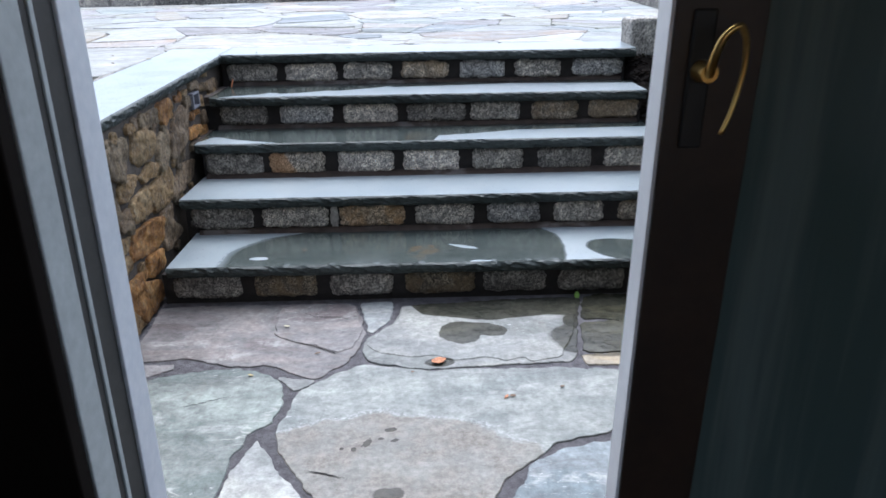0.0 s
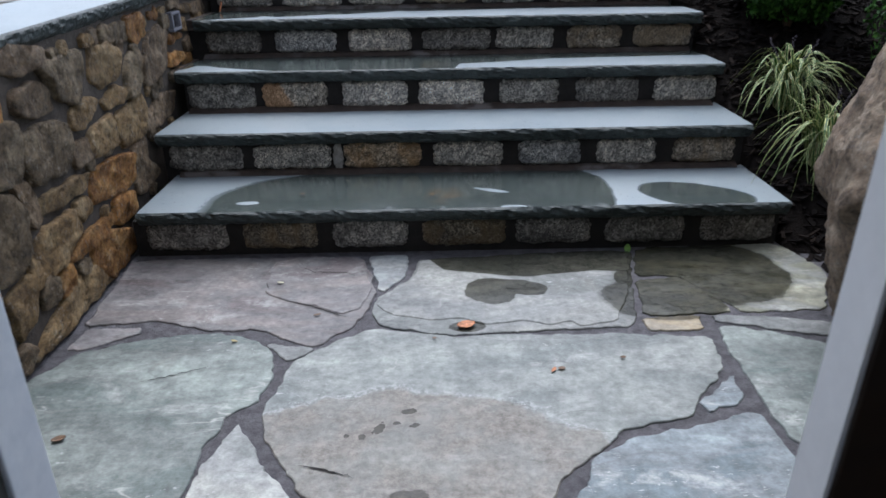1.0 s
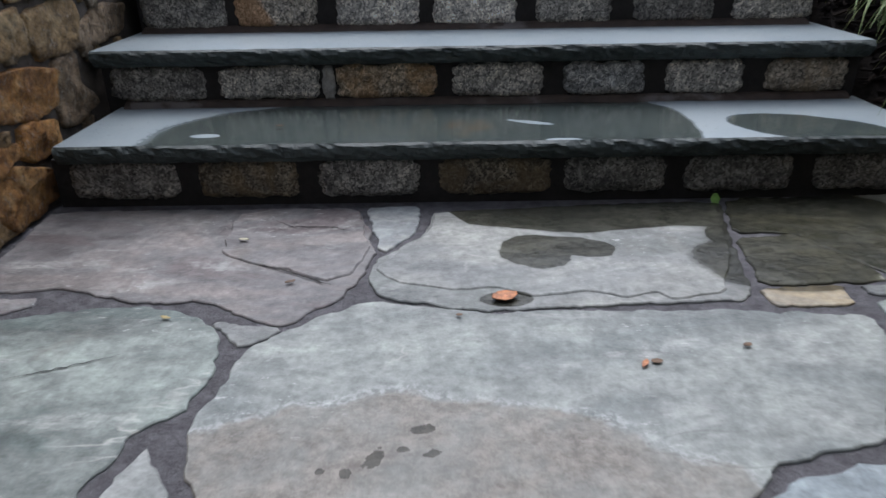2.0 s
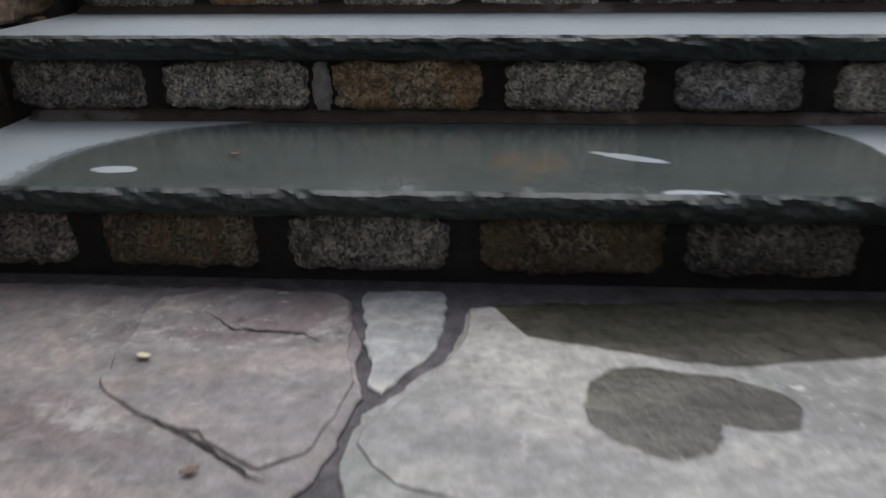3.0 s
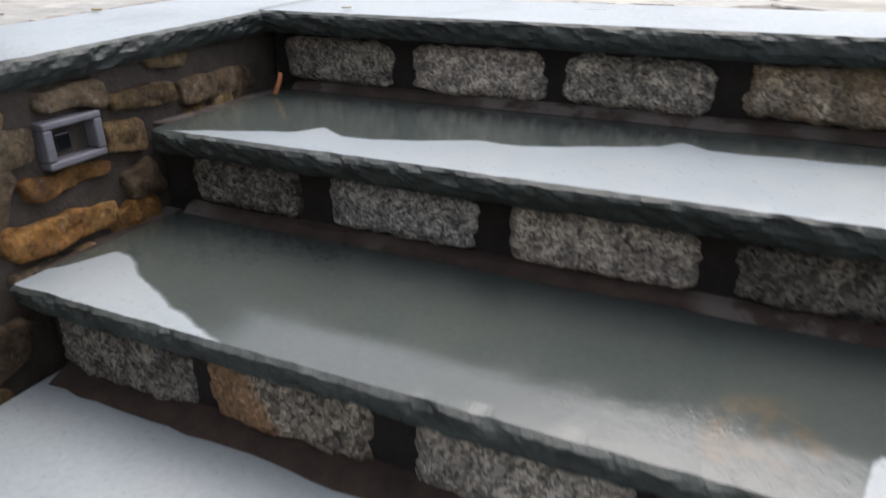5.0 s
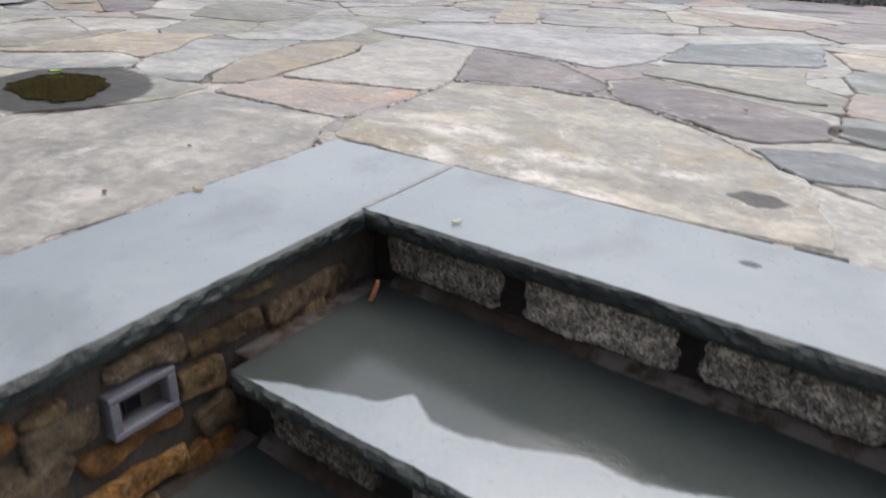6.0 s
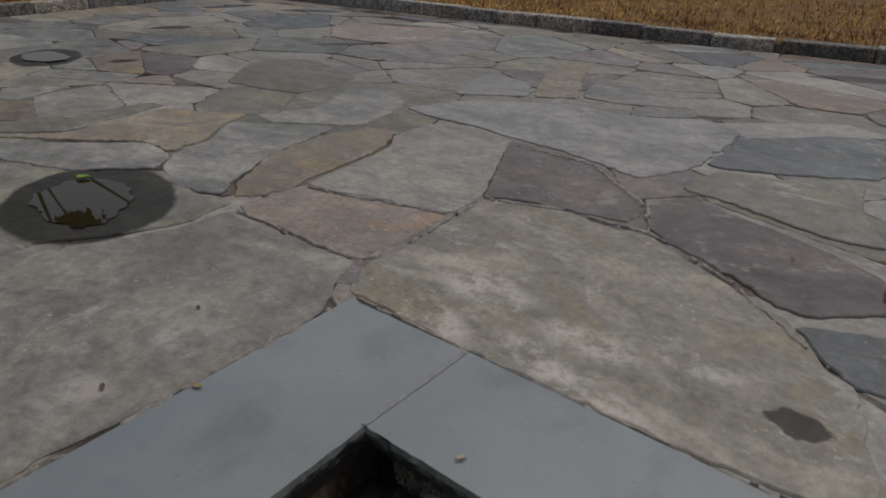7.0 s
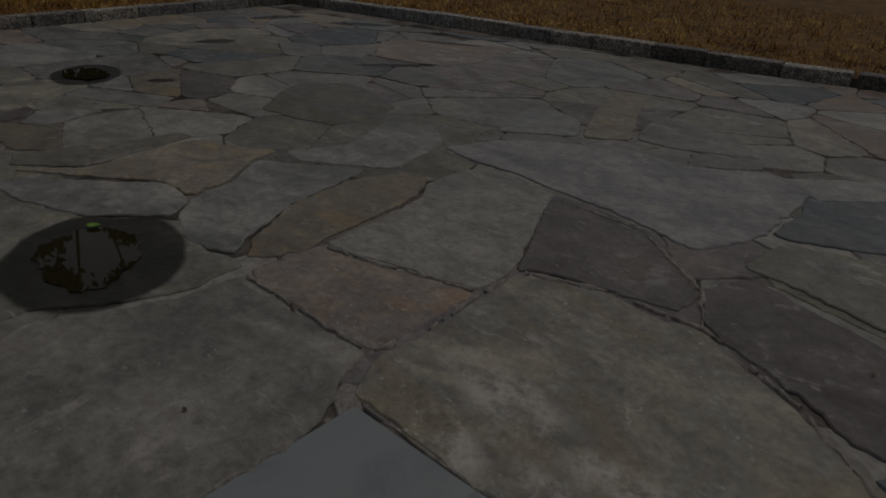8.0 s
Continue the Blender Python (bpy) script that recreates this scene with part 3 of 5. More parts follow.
def slab(poly, height, thick=0.03, lip=0.005, step=0.035, rough=0.006, seed=0.0, grow=0.0):
    """A flat stone with a broken edge. height(x, y) gives its top."""
    if area(poly) < 0:
        poly = list(reversed(poly))
    pts = ragged(rounded(poly, 1, 0.09), step, rough, seed)
    mid = sum(pts, Vector((0, 0))) / len(pts)
    bm = bmesh.new()
    rings = []
    for drop, inset in ((thick, -0.002 - grow), (lip, -grow), (0.0, lip * 1.2 - grow)):
        ring = []
        for i, p in enumerate(pts):
            along = (pts[(i + 1) % len(pts)] - pts[i - 1])
            inward = Vector((-along.y, along.x)).normalized() if along.length > 1e-6 else Vector((0, 0))
            q = p + inward * inset
            ring.append(bm.verts.new((q.x, q.y, height(q.x, q.y) - drop)))
        rings.append(ring)
    for a, b in zip(rings, rings[1:]):
        for i in range(len(a)):
            j = (i + 1) % len(a)
            bm.faces.new((a[i], a[j], b[j], b[i]))
    bm.faces.new(rings[-1])
    return bm


def lump(poly, place, depth=0.03, back=0.05, seed=0.0, rough=0.008):
    """A split stone face on a wall. place(u, z, out) gives a point that stands out from the wall."""
    if area(poly) < 0:
        poly = list(reversed(poly))
    pts = ragged(rounded(poly, 1, 0.11), 0.022, 0.008, seed)
    mid = sum(pts, Vector((0, 0))) / len(pts)
    tilt = Vector((noise.noise((seed, 1, 1)), noise.noise((seed, 2, 2)))) * 0.22
    bm = bmesh.new()
    rings = []
    for scale, out in ((0.99, -back), (1.0, -0.004), (0.985, depth * 0.62), (0.945, depth * 0.95), (0.78, depth), (0.55, depth * 1.03), (0.32, depth * 1.03), (0.12, depth * 1.03)):
        ring = []
        for p in pts:
            q = mid + (p - mid) * scale
            w = noise.noise((q.x * 11, q.y * 11, seed)) + 0.6 * noise.noise((q.x * 30, q.y * 30, seed + 3)) + 0.3 * noise.noise((q.x * 70, q.y * 70, seed + 6))
            ring.append(bm.verts.new(place(q.x, q.y, out + (w * rough * 1.5 + (q - mid).dot(tilt) if out > 0 else 0))))
        rings.append(ring)
    for a, b in zip(rings, rings[1:]):
        for i in range(len(a)):
            j = (i + 1) % len(a)
            bm.faces.new((a[i], a[j], b[j], b[i]))
    bm.faces.new(rings[-1])
    bmesh.ops.recalc_face_normals(bm, faces=bm.faces[:])
    return bm


def rockfaced(length, depth, thick, place, seed=0.0):
    """A slab with a split, chipped front. place(u, v, h): u along it, v back from the front, h above its top."""
    bm = bmesh.new()
    n = max(8, int(length / 0.0065))
    rows = [(depth, 0.0), (0.03, 0.0), (0.006, 0.0), (0.002, -0.10), (0.0, -0.22), (0.001, -0.36), (0.003, -0.5), (0.006, -0.64), (0.011, -0.78), (0.016, -0.9), (0.022, -1.0), (0.05, -1.0), (depth, -1.0)]
    grid = []
    for r, (v, h) in enumerate(rows):
        line = []
        for i in range(n + 1):
            u = length * i / n
            dv = dh = 0.0
            if 2 <= r <= 10:
                # scallops left by the splitting tool: sharp ridges between shallow hollows
                sway = 0.9 * noise.noise((u * 7, 0, seed))
                near = noise.voronoi(Vector((u * 19 + h * 0.9, h * 2.1 + sway, seed)))[0]
                small = noise.voronoi(Vector((u * 47, h * 3.6 + sway, seed + 9)))[0]
                dv = 0.019 * max(0.0, 0.62 - near[0]) + 0.007 * max(0.0, 0.55 - small[0]) + 0.005 * noise.noise((u * 4.5, h * 0.8, seed + 3)) + 0.003 * noise.noise((u * 80, h * 7, seed)) - 0.006
                if r == 2:
                    dv = 0.28 * dv + 0.002
                    dh = -0.002 * max(0.0, noise.noise((u * 27, 2.0, seed)))
                elif r < 10:
                    dh = 0.003 * noise.noise((u * 26, h * 9, seed + 4))
            line.append(bm.verts.new(place(u, v + dv, h * thick + dh)))
        grid.append(line)
    for r in range(len(grid)):
        a, b = grid[r], grid[(r + 1) % len(grid)]
        for i in range(n):
            face = bm.faces.new((a[i], b[i], b[i + 1], a[i + 1]))
            face.material_index = 1 if 2 <= r <= 10 else 0
    for i in (0, n):
        bm.faces.new([g[i] for g in grid]).material_index = 1
    bmesh.ops.recalc_face_normals(bm, faces=bm.faces[:])
    return bm


def block(x0, x1, z0, z1, face, back, seed, puff=0.014):
    """A tumbled granite setting stone whose face looks towards -y."""
    nx, nz = 26, 14
    bm = bmesh.new()
    cx, cz, hx, hz = (x0 + x1) / 2, (z0 + z1) / 2, (x1 - x0) / 2, (z1 - z0) / 2
    rows = []
    for j in range(nz + 1):
        row = []
        for i in range(nx + 1):
            a, b = 2 * i / nx - 1, 2 * j / nz - 1
            rim = max(abs(a) ** 9, abs(b) ** 6)
            corner = (abs(a) ** 8) * (abs(b) ** 5)
            w = noise.noise((a * hx * 21, b * hz * 21, seed)) + 0.75 * noise.noise((a * hx * 55, b * hz * 55, seed + 5)) + 0.5 * noise.noise((a * hx * 130, b * hz * 130, seed + 8))
            edge = 0.006 * noise.noise((a * 3, b * 3, seed + 11))
            x = cx + a * (hx - 0.015 * corner + edge * 1.3)
            z = cz + b * (hz - 0.013 * corner + edge * 1.3)
            row.append(bm.verts.new((x, face + puff * rim * 1.3 - 0.0075 * w, z)))
        rows.append(row)
    for j in range(nz):
        for i in range(nx):
            bm.faces.new((rows[j][i], rows[j][i + 1], rows[j + 1][i + 1], rows[j + 1][i]))
    rim = rows[0][:] + [r[-1] for r in rows[1:]] + rows[-1][-2::-1] + [r[0] for r in rows[-2:0:-1]]
    far = [bm.verts.new((v.co.x, back, v.co.z)) for v in rim]
    for i in range(len(rim)):
        j = (i + 1) % len(rim)
        bm.faces.new((rim[j], rim[i], far[i], far[j]))
    bm.faces.new(far)
    bmesh.ops.recalc_face_normals(bm, faces=bm.faces[:])
    return bm


def terrace(x, y):
    """Height of the upper terrace, which falls gently towards the house."""
    return 0.875 + 0.03 * (y - 4.28)


# ---- steps ----
RISE = 0.175
FRONTS = (2.850, 3.236, 3.586, 3.915, 4.295)
FACES = (2.884, 3.266, 3.615, 3.960, 4.345)
LEFT_ENDS = (-0.462, -0.505, -0.52, -0.52)
steps = thing("stone_steps", (0.65, 2.9, 0), "five bluestone steps with rough granite block risers, partly wet", "stairs")


def riser(k, stones):
    """One course of granite blocks set in dark mortar, under tread k."""
    z = k * RISE
    core = part("riser", box(-0.56 if k > 2 else -0.5, 1.79, FACES[k] + 0.016, FACES[k] + 0.30, z - 0.06, z + RISE - 0.047), MORTAR, steps, "dark mortar course with granite blocks")
    for i, (x0, x1, tone) in enumerate(stones):
        low = z + (0.006 if k == 2 else 0.016) + 0.006 * noise.noise((x0 * 7, k, 1))
        high = z + 0.121 + 0.004 * noise.noise((x0 * 9, k, 2))
        part("granite_block", block(x0, x1, low, high, FACES[k], FACES[k] + 0.09, k * 17.3 + i * 3.1), GRANITES[tone], core, smooth=True)


riser(0, [(-0.46, -0.17, "d"), (-0.12, 0.15, "k"), (0.20, 0.47, "d"), (0.52, 0.82, "k"), (0.85, 1.125, "d"), (1.17, 1.46, "d"), (1.51, 1.78, "d")])
riser(1, [(-0.48, -0.19, "d"), (-0.15, 0.16, "g"), (0.21, 0.52, "r"), (0.56, 0.84, "g"), (0.90, 1.15, "b"), (1.21, 1.45, "g"), (1.51, 1.76, "t")])
riser(2, [(-0.49, -0.20, "d"), (-0.17, 0.11, "h"), (0.17, 0.46, "l"), (0.50, 0.79, "l"), (0.85, 1.11, "g"), (1.18, 1.46, "d"), (1.52, 1.79, "g")])
riser(3, [(-0.49, -0.23, "d"), (-0.17, 0.12, "b"), (0.17, 0.47, "l"), (0.515, 0.84, "d"), (0.86, 1.135, "g"), (1.19, 1.45, "t"), (1.50, 1.78, "t")])
riser(4, [(-0.53, -0.24, "g"), (-0.20, 0.11, "l"), (0.14, 0.43, "g"), (0.48, 0.76, "t"), (0.82, 1.09, "b"), (1.14, 1.42, "g"), (1.48, 1.78, "b")])
part("filler_stone", block(0.166, 0.206, 0.188, 0.292, FACES[1] + 0.008, FACES[1] + 0.06, 71.0, 0.006), SMEAR, steps, "small smooth pale filler stone in the joint", smooth=True)

for k in range(4):
    x0, x1 = LEFT_ENDS[k], 1.80
    depth = FACES[k + 1] - FRONTS[k] + 0.03
    mat = (BLUE_1, BLUE_DRY, BLUE_3, BLUE_4)[k]
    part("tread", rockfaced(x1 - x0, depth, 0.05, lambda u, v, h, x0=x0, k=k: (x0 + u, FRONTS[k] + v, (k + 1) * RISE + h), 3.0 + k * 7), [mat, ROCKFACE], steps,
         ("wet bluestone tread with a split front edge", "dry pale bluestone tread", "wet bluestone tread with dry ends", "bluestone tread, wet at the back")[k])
    bm = bmesh.new()
    # squeezed-out mortar along the back of the tread
    n = 60
    lines = [[], [], []]
    for i in range(n + 1):
        x = x0 + 0.02 + (x1 - x0 - 0.05) * i / n
        w = (0.026 if k == 1 else 0.009) + 0.010 * noise.noise((x * 6, k, 4)) + 0.006 * noise.noise((x * 30, k, 5))
        for line, (y, z) in zip(lines, ((FACES[k + 1] + 0.02, 0.02), (FACES[k + 1] - 0.002, 0.014 + 0.004 * noise.noise((x * 20, k, 8))), (FACES[k + 1] - 0.008 - w, 0.001))):
            line.append(bm.verts.new((x, y, (k + 1) * RISE + z)))
    for a, b in zip(lines, lines[1:]):
        for i in range(n):
            bm.faces.new((a[i], b[i], b[i + 1], a[i + 1]))
    part("mortar_bead", bm, BEAD, steps)
    if k > 1:
        part("mortar_fill", box(-0.605, x0 - 0.001, FRONTS[k] + 0.05, FACES[k + 1] + 0.01, (k + 1) * RISE - 0.05, (k + 1) * RISE - 0.003, 0.004), BEAD, steps, "brown mortar between the tread and the wall")

# ---- retaining wall on the house side of the terrace ----
W0, W1 = Vector((-0.498, 2.2)), Vector((-0.575, 4.28))
ALONG = (W1 - W0).normalized()
OUT = Vector((ALONG.y, -ALONG.x))


def on_wall(u, z, out):
    p = W0 + ALONG * (u - 2.2) + OUT * out
    return (p.x, p.y, z)


wall = bmesh.new()
ends = [on_wall(1.15, 0, -0.003)[:2], on_wall(4.5, 0, -0.003)[:2], on_wall(4.5, 0, -0.3)[:2], on_wall(1.15, 0, -0.3)[:2]]
low = [wall.verts.new((x, y, -0.1)) for x, y in ends]
top = [wall.verts.new((x, y, terrace(x, y) - 0.045)) for x, y in ends]
for i in range(4):
    wall.faces.new((low[i], low[(i + 1) % 4], top[(i + 1) % 4], top[i]))
wall.faces.new(top)
bmesh.ops.recalc_face_normals(wall, faces=wall.faces[:])
wall_side = tagged(part("wall_side", wall, WALLJOINT), "mortared fieldstone retaining wall in tan, rust and grey", "wall", kind="structure")
laid = []


def fieldstone(poly, tone):
    c = [sum(p[i] for p in poly) / len(poly) for i in (0, 1)]
    laid.append((min(p[0] for p in poly), max(p[0] for p in poly), min(p[1] for p in poly), max(p[1] for p in poly)))
    poly = [(c[0] + (p[0] - c[0]) * 1.16, max(0.004, c[1] + (p[1] - c[1]) * 1.18)) for p in poly]
    size = max(p[1] for p in poly) - min(p[1] for p in poly)
    part("fieldstone", lump(poly, on_wall, 0.010 + 0.034 * min(size, 0.15), 0.04, c[0] * 5 + c[1] * 31), ROCKS[tone], wall_side, smooth=True)


fieldstone([(2.55, 0.72), (2.76, 0.73), (2.83, 0.72), (2.83, 0.66), (2.73, 0.59), (2.64, 0.62), (2.59, 0.68)], "grey")
fieldstone([(2.90, 0.72), (3.02, 0.72), (3.08, 0.69), (3.04, 0.61), (2.93, 0.60), (2.86, 0.64)], "tan")
fieldstone([(3.19, 0.65), (3.32, 0.66), (3.32, 0.57), (3.24, 0.52), (3.13, 0.52), (3.14, 0.60)], "grey")
fieldstone([(3.41, 0.68), (3.55, 0.71), (3.64, 0.68), (3.59, 0.57), (3.45, 0.53), (3.33, 0.53), (3.34, 0.61)], "brown")
fieldstone([(3.23, 0.78), (3.38, 0.78), (3.39, 0.70), (3.27, 0.69), (3.22, 0.72)], "rust")
fieldstone([(3.09, 0.77), (3.21, 0.77), (3.21, 0.71), (3.11, 0.71), (3.07, 0.74)], "grey")
fieldstone([(2.40, 0.68), (2.51, 0.69), (2.59, 0.65), (2.58, 0.60), (2.48, 0.60), (2.39, 0.63)], "brown")
fieldstone([(2.40, 0.57), (2.53, 0.57), (2.62, 0.54), (2.63, 0.48), (2.57, 0.43), (2.40, 0.44), (2.37, 0.50)], "dark")
fieldstone([(2.29, 0.62), (2.36, 0.61), (2.37, 0.54), (2.33, 0.48), (2.22, 0.49)], "grey")
fieldstone([(2.68, 0.57), (2.81, 0.58), (2.88, 0.56), (2.73, 0.51), (2.67, 0.52)], "tan")
fieldstone([(2.78, 0.48), (2.93, 0.50), (2.96, 0.46), (2.95, 0.40), (2.80, 0.40), (2.75, 0.44)], "tan")
fieldstone([(3.00, 0.48), (3.23, 0.50), (3.26, 0.45), (3.20, 0.37), (3.02, 0.37), (2.98, 0.42)], "tan")
fieldstone([(3.26, 0.40), (3.42, 0.46), (3.60, 0.44), (3.58, 0.37), (3.43, 0.36), (3.26, 0.36)], "brown")
fieldstone([(2.91, 0.55), (3.02, 0.58), (3.11, 0.55), (3.08, 0.52), (2.94, 0.52)], "tan")
fieldstone([(2.67, 0.48), (2.75, 0.47), (2.76, 0.41), (2.64, 0.41), (2.62, 0.45)], "brown")
fieldstone([(2.74, 0.36), (2.89, 0.36), (3.04, 0.33), (3.02, 0.25), (2.90, 0.24), (2.72, 0.27), (2.71, 0.32)], "rust")
fieldstone([(3.08, 0.34), (3.19, 0.35), (3.19, 0.26), (3.25, 0.21), (3.14, 0.17), (3.05, 0.19), (3.04, 0.27)], "brown")
fieldstone([(2.41, 0.39), (2.59, 0.39), (2.69, 0.37), (2.66, 0.34), (2.49, 0.34), (2.41, 0.35)], "tan")
fieldstone([(2.57, 0.32), (2.65, 0.31), (2.67, 0.26), (2.60, 0.25), (2.56, 0.28)], "tan")
fieldstone([(2.31, 0.29), (2.40, 0.31), (2.54, 0.30), (2.56, 0.24), (2.47, 0.20), (2.34, 0.19), (2.27, 0.19), (2.28, 0.25)], "tan")
fieldstone([(2.62, 0.21), (2.78, 0.20), (2.79, 0.17), (2.66, 0.15), (2.48, 0.17), (2.48, 0.19)], "rust")
fieldstone([(2.84, 0.23), (3.00, 0.21), (3.00, 0.15), (2.90, 0.13), (2.81, 0.16)], "rust")
fieldstone([(2.64, 0.16), (2.77, 0.14), (2.90, 0.10), (2.93, 0.03), (2.82, -0.01), (2.71, 0.01), (2.61, 0.09)], "rust")
fieldstone([(2.28, 0.06), (2.45, 0.10), (2.57, 0.10), (2.68, 0.01), (2.64, -0.02), (2.42, -0.02), (2.28, -0.02), (2.21, 0.02)], "tan")
fieldstone([(2.21, 0.46), (2.26, 0.45), (2.31, 0.38), (2.29, 0.29), (2.22, 0.26), (2.12, 0.28)], "dark")
fieldstone([(2.29, 0.46), (2.34, 0.47), (2.38, 0.42), (2.37, 0.35), (2.33, 0.34), (2.30, 0.42)], "brown")
fieldstone([(2.14, 0.22), (2.21, 0.23), (2.27, 0.23), (2.26, 0.17), (2.21, 0.12), (2.15, 0.11)], "tan")
fieldstone([(2.39, 0.78), (2.45, 0.79), (2.58, 0.76), (2.58, 0.73), (2.44, 0.72), (2.37, 0.74)], "brown")
fieldstone([(3.67, 0.67), (3.83, 0.66), (3.83, 0.64), (3.68, 0.63)], "rust")
fieldstone([(3.61, 0.60), (3.82, 0.58), (3.82, 0.54), (3.64, 0.54), (3.61, 0.57)], "rust")
fieldstone([(3.87, 0.62), (3.94, 0.63), (3.96, 0.57), (3.88, 0.57)], "brown")
fieldstone([(3.87, 0.77), (4.01, 0.77), (4.02, 0.73), (3.88, 0.74)], "tan")
fieldstone([(4.06, 0.76), (4.26, 0.76), (4.27, 0.72), (4.13, 0.71), (4.06, 0.72)], "brown")
fieldstone([(3.85, 0.72), (3.93, 0.71), (3.93, 0.66), (3.84, 0.67)], "tan")
fieldstone([(3.60, 0.76), (3.70, 0.75), (3.69, 0.70), (3.59, 0.70)], "grey")
fieldstone([(3.97, 0.82), (4.08, 0.82), (4.07, 0.79), (3.98, 0.80)], "tan")
fieldstone([(3.73, 0.80), (3.85, 0.80), (3.85, 0.76), (3.73, 0.77)], "brown")
# the smaller stones between and beyond them
rng = random.Random(4)
tones = ("tan", "brown", "grey", "tan", "rust", "dark")
for size in (0.24, 0.19, 0.15, 0.11, 0.08, 0.06, 0.045):
    for _ in range(520):
        u, z = rng.uniform(1.2, 4.25), rng.uniform(0.03, 0.8)
        w, h = size * rng.uniform(0.8, 1.3), size * rng.uniform(0.6, 0.95)
        if z + h / 2 > terrace(0, u) - 0.055 or z - h / 2 < 0.0:
            continue
        if u > 2.85 and z - h / 2 < RISE * (1 + math.floor((u - 2.85) / 0.36)) - 0.05:
            continue
        if 3.66 < u + w / 2 and u - w / 2 < 3.87 and 0.65 < z + h / 2 and z - h / 2 < 0.78:
            continue
        if any(u - w / 2 < b - 0.006 and u + w / 2 > a + 0.006 and z - h / 2 < d - 0.006 and z + h / 2 > c + 0.006 for a, b, c, d in laid):
            continue
        m = rng.randint(5, 7)
        turn = rng.uniform(0, 6)
        poly = []
        for i in range(m):
            a = turn + 6.283 * (i + rng.uniform(-0.2, 0.2)) / m
            k = 0.98 / max(abs(math.cos(a)), abs(math.sin(a))) ** 0.85
            poly.append((u + w / 2 * math.cos(a) * k, z + h / 2 * math.sin(a) * k))
        fieldstone(poly, rng.choice(tones))

# ---- coping ----
coping = thing("coping", (-0.7, 4.3, 0.83), "sawn bluestone coping with a split edge round the terrace", "coping", kind="structure")
C0, C1 = Vector((-0.537, 4.29)), Vector((-0.500, 2.4))
CD = (C1 - C0).normalized()
CN = Vector((CD.y, -CD.x))


def side_coping(u, v, h):
    p = C0 - CD * 0.335 + CD * u + CN * v
    return (p.x, p.y, terrace(p.x, p.y) + 0.002 + h)


def far_coping(u, v, h):
    x, y = -0.546 + u, 4.292 + v
    return (x, y, terrace(x, y) + 0.0038 + h)


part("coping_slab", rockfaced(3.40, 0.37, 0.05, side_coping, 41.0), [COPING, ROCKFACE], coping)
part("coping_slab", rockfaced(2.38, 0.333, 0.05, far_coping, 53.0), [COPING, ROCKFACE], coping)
bm = bmesh.new()
filler = bmesh.new()
filler.faces.new([filler.verts.new((x, y, terrace(x, y) + 0.0023)) for x, y in ((-0.62, 4.315), (-0.54, 4.315), (-0.54, 4.618), (-0.61, 4.618))])
part("slab_corner", filler, COPING, coping)
seam = [bm.verts.new((x, y, terrace(x, y) + 0.0055)) for x, y in ((-0.554, 4.30), (-0.541, 4.30), (-0.540, 4.45), (-0.541, 4.622), (-0.556, 4.622), (-0.552, 4.45))]
bm.faces.new(seam)
part("mortar_seam", bm, SEAM, coping, "pale mortar seam between two slabs")

# ---- lower court ----
court = bmesh.new()
for p in ((-0.62, 1.0), (3.0, 1.0), (3.0, 2.96), (-0.62, 2.96)):
    court.verts.new((*p, -0.0055))
court.faces.new(court.verts[:])
floor_low = tagged(part("pavement_lower", court, JOINT), "irregular bluestone flagstones with dark grey mortar joints, partly wet", "paving", kind="structure")


def lower(poly, tone):
    s = poly[0][0] * 3 + poly[0][1] * 7
    part("flagstone", slab(poly, lambda x, y: 0.0015 * noise.noise((x * 3, y * 3, s)), 0.028, 0.002, 0.011, 0.009, s, 0.003), LOWER[tone], floor_low)


lower([(-0.50, 2.86), (0.31, 2.85), (0.37, 2.59), (0.34, 2.40), (0.23, 2.26), (0.05, 2.36), (-0.11, 2.37), (-0.27, 2.43), (-0.47, 2.40), (-0.48, 2.60)], "plum")
lower([(0.33, 2.85), (0.47, 2.86), (0.46, 2.68), (0.39, 2.58)], "pale")
lower([(0.51, 2.82), (1.26, 2.87), (1.19, 2.58), (1.14, 2.34), (0.89, 2.33), (0.59, 2.31), (0.43, 2.36), (0.38, 2.41), (0.38, 2.52), (0.49, 2.69)], "grey")
lower([(1.28, 2.88), (1.80, 2.90), (1.86, 2.67), (1.73, 2.42), (1.48, 2.41), (1.43, 2.52), (1.36, 2.66), (1.23, 2.67)], "olive")
lower([(1.22, 2.63), (1.37, 2.64), (1.44, 2.48), (1.44, 2.41), (1.18, 2.40)], "olive")
lower([(1.17, 2.38), (1.34, 2.39), (1.33, 2.32), (1.18, 2.31)], "tan")
lower([(1.38, 2.39), (1.51, 2.38), (1.70, 2.34), (1.69, 2.26), (1.53, 2.31), (1.38, 2.36)], "grey")
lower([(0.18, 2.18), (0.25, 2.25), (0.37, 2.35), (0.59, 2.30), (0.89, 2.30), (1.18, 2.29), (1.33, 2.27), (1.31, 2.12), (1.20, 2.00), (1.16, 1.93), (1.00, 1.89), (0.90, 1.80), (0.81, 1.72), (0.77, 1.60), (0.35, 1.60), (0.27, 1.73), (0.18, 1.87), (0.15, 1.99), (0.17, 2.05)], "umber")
lower([(-0.47, 2.14), (-0.42, 2.25), (-0.26, 2.31), (-0.10, 2.34), (0.04, 2.31), (0.12, 2.23), (0.14, 2.12), (0.12, 2.01), (0.07, 1.97), (0.04, 1.86), (0.04, 1.73), (0.04, 1.61), (-0.36, 1.62), (-0.55, 1.97)], "green")
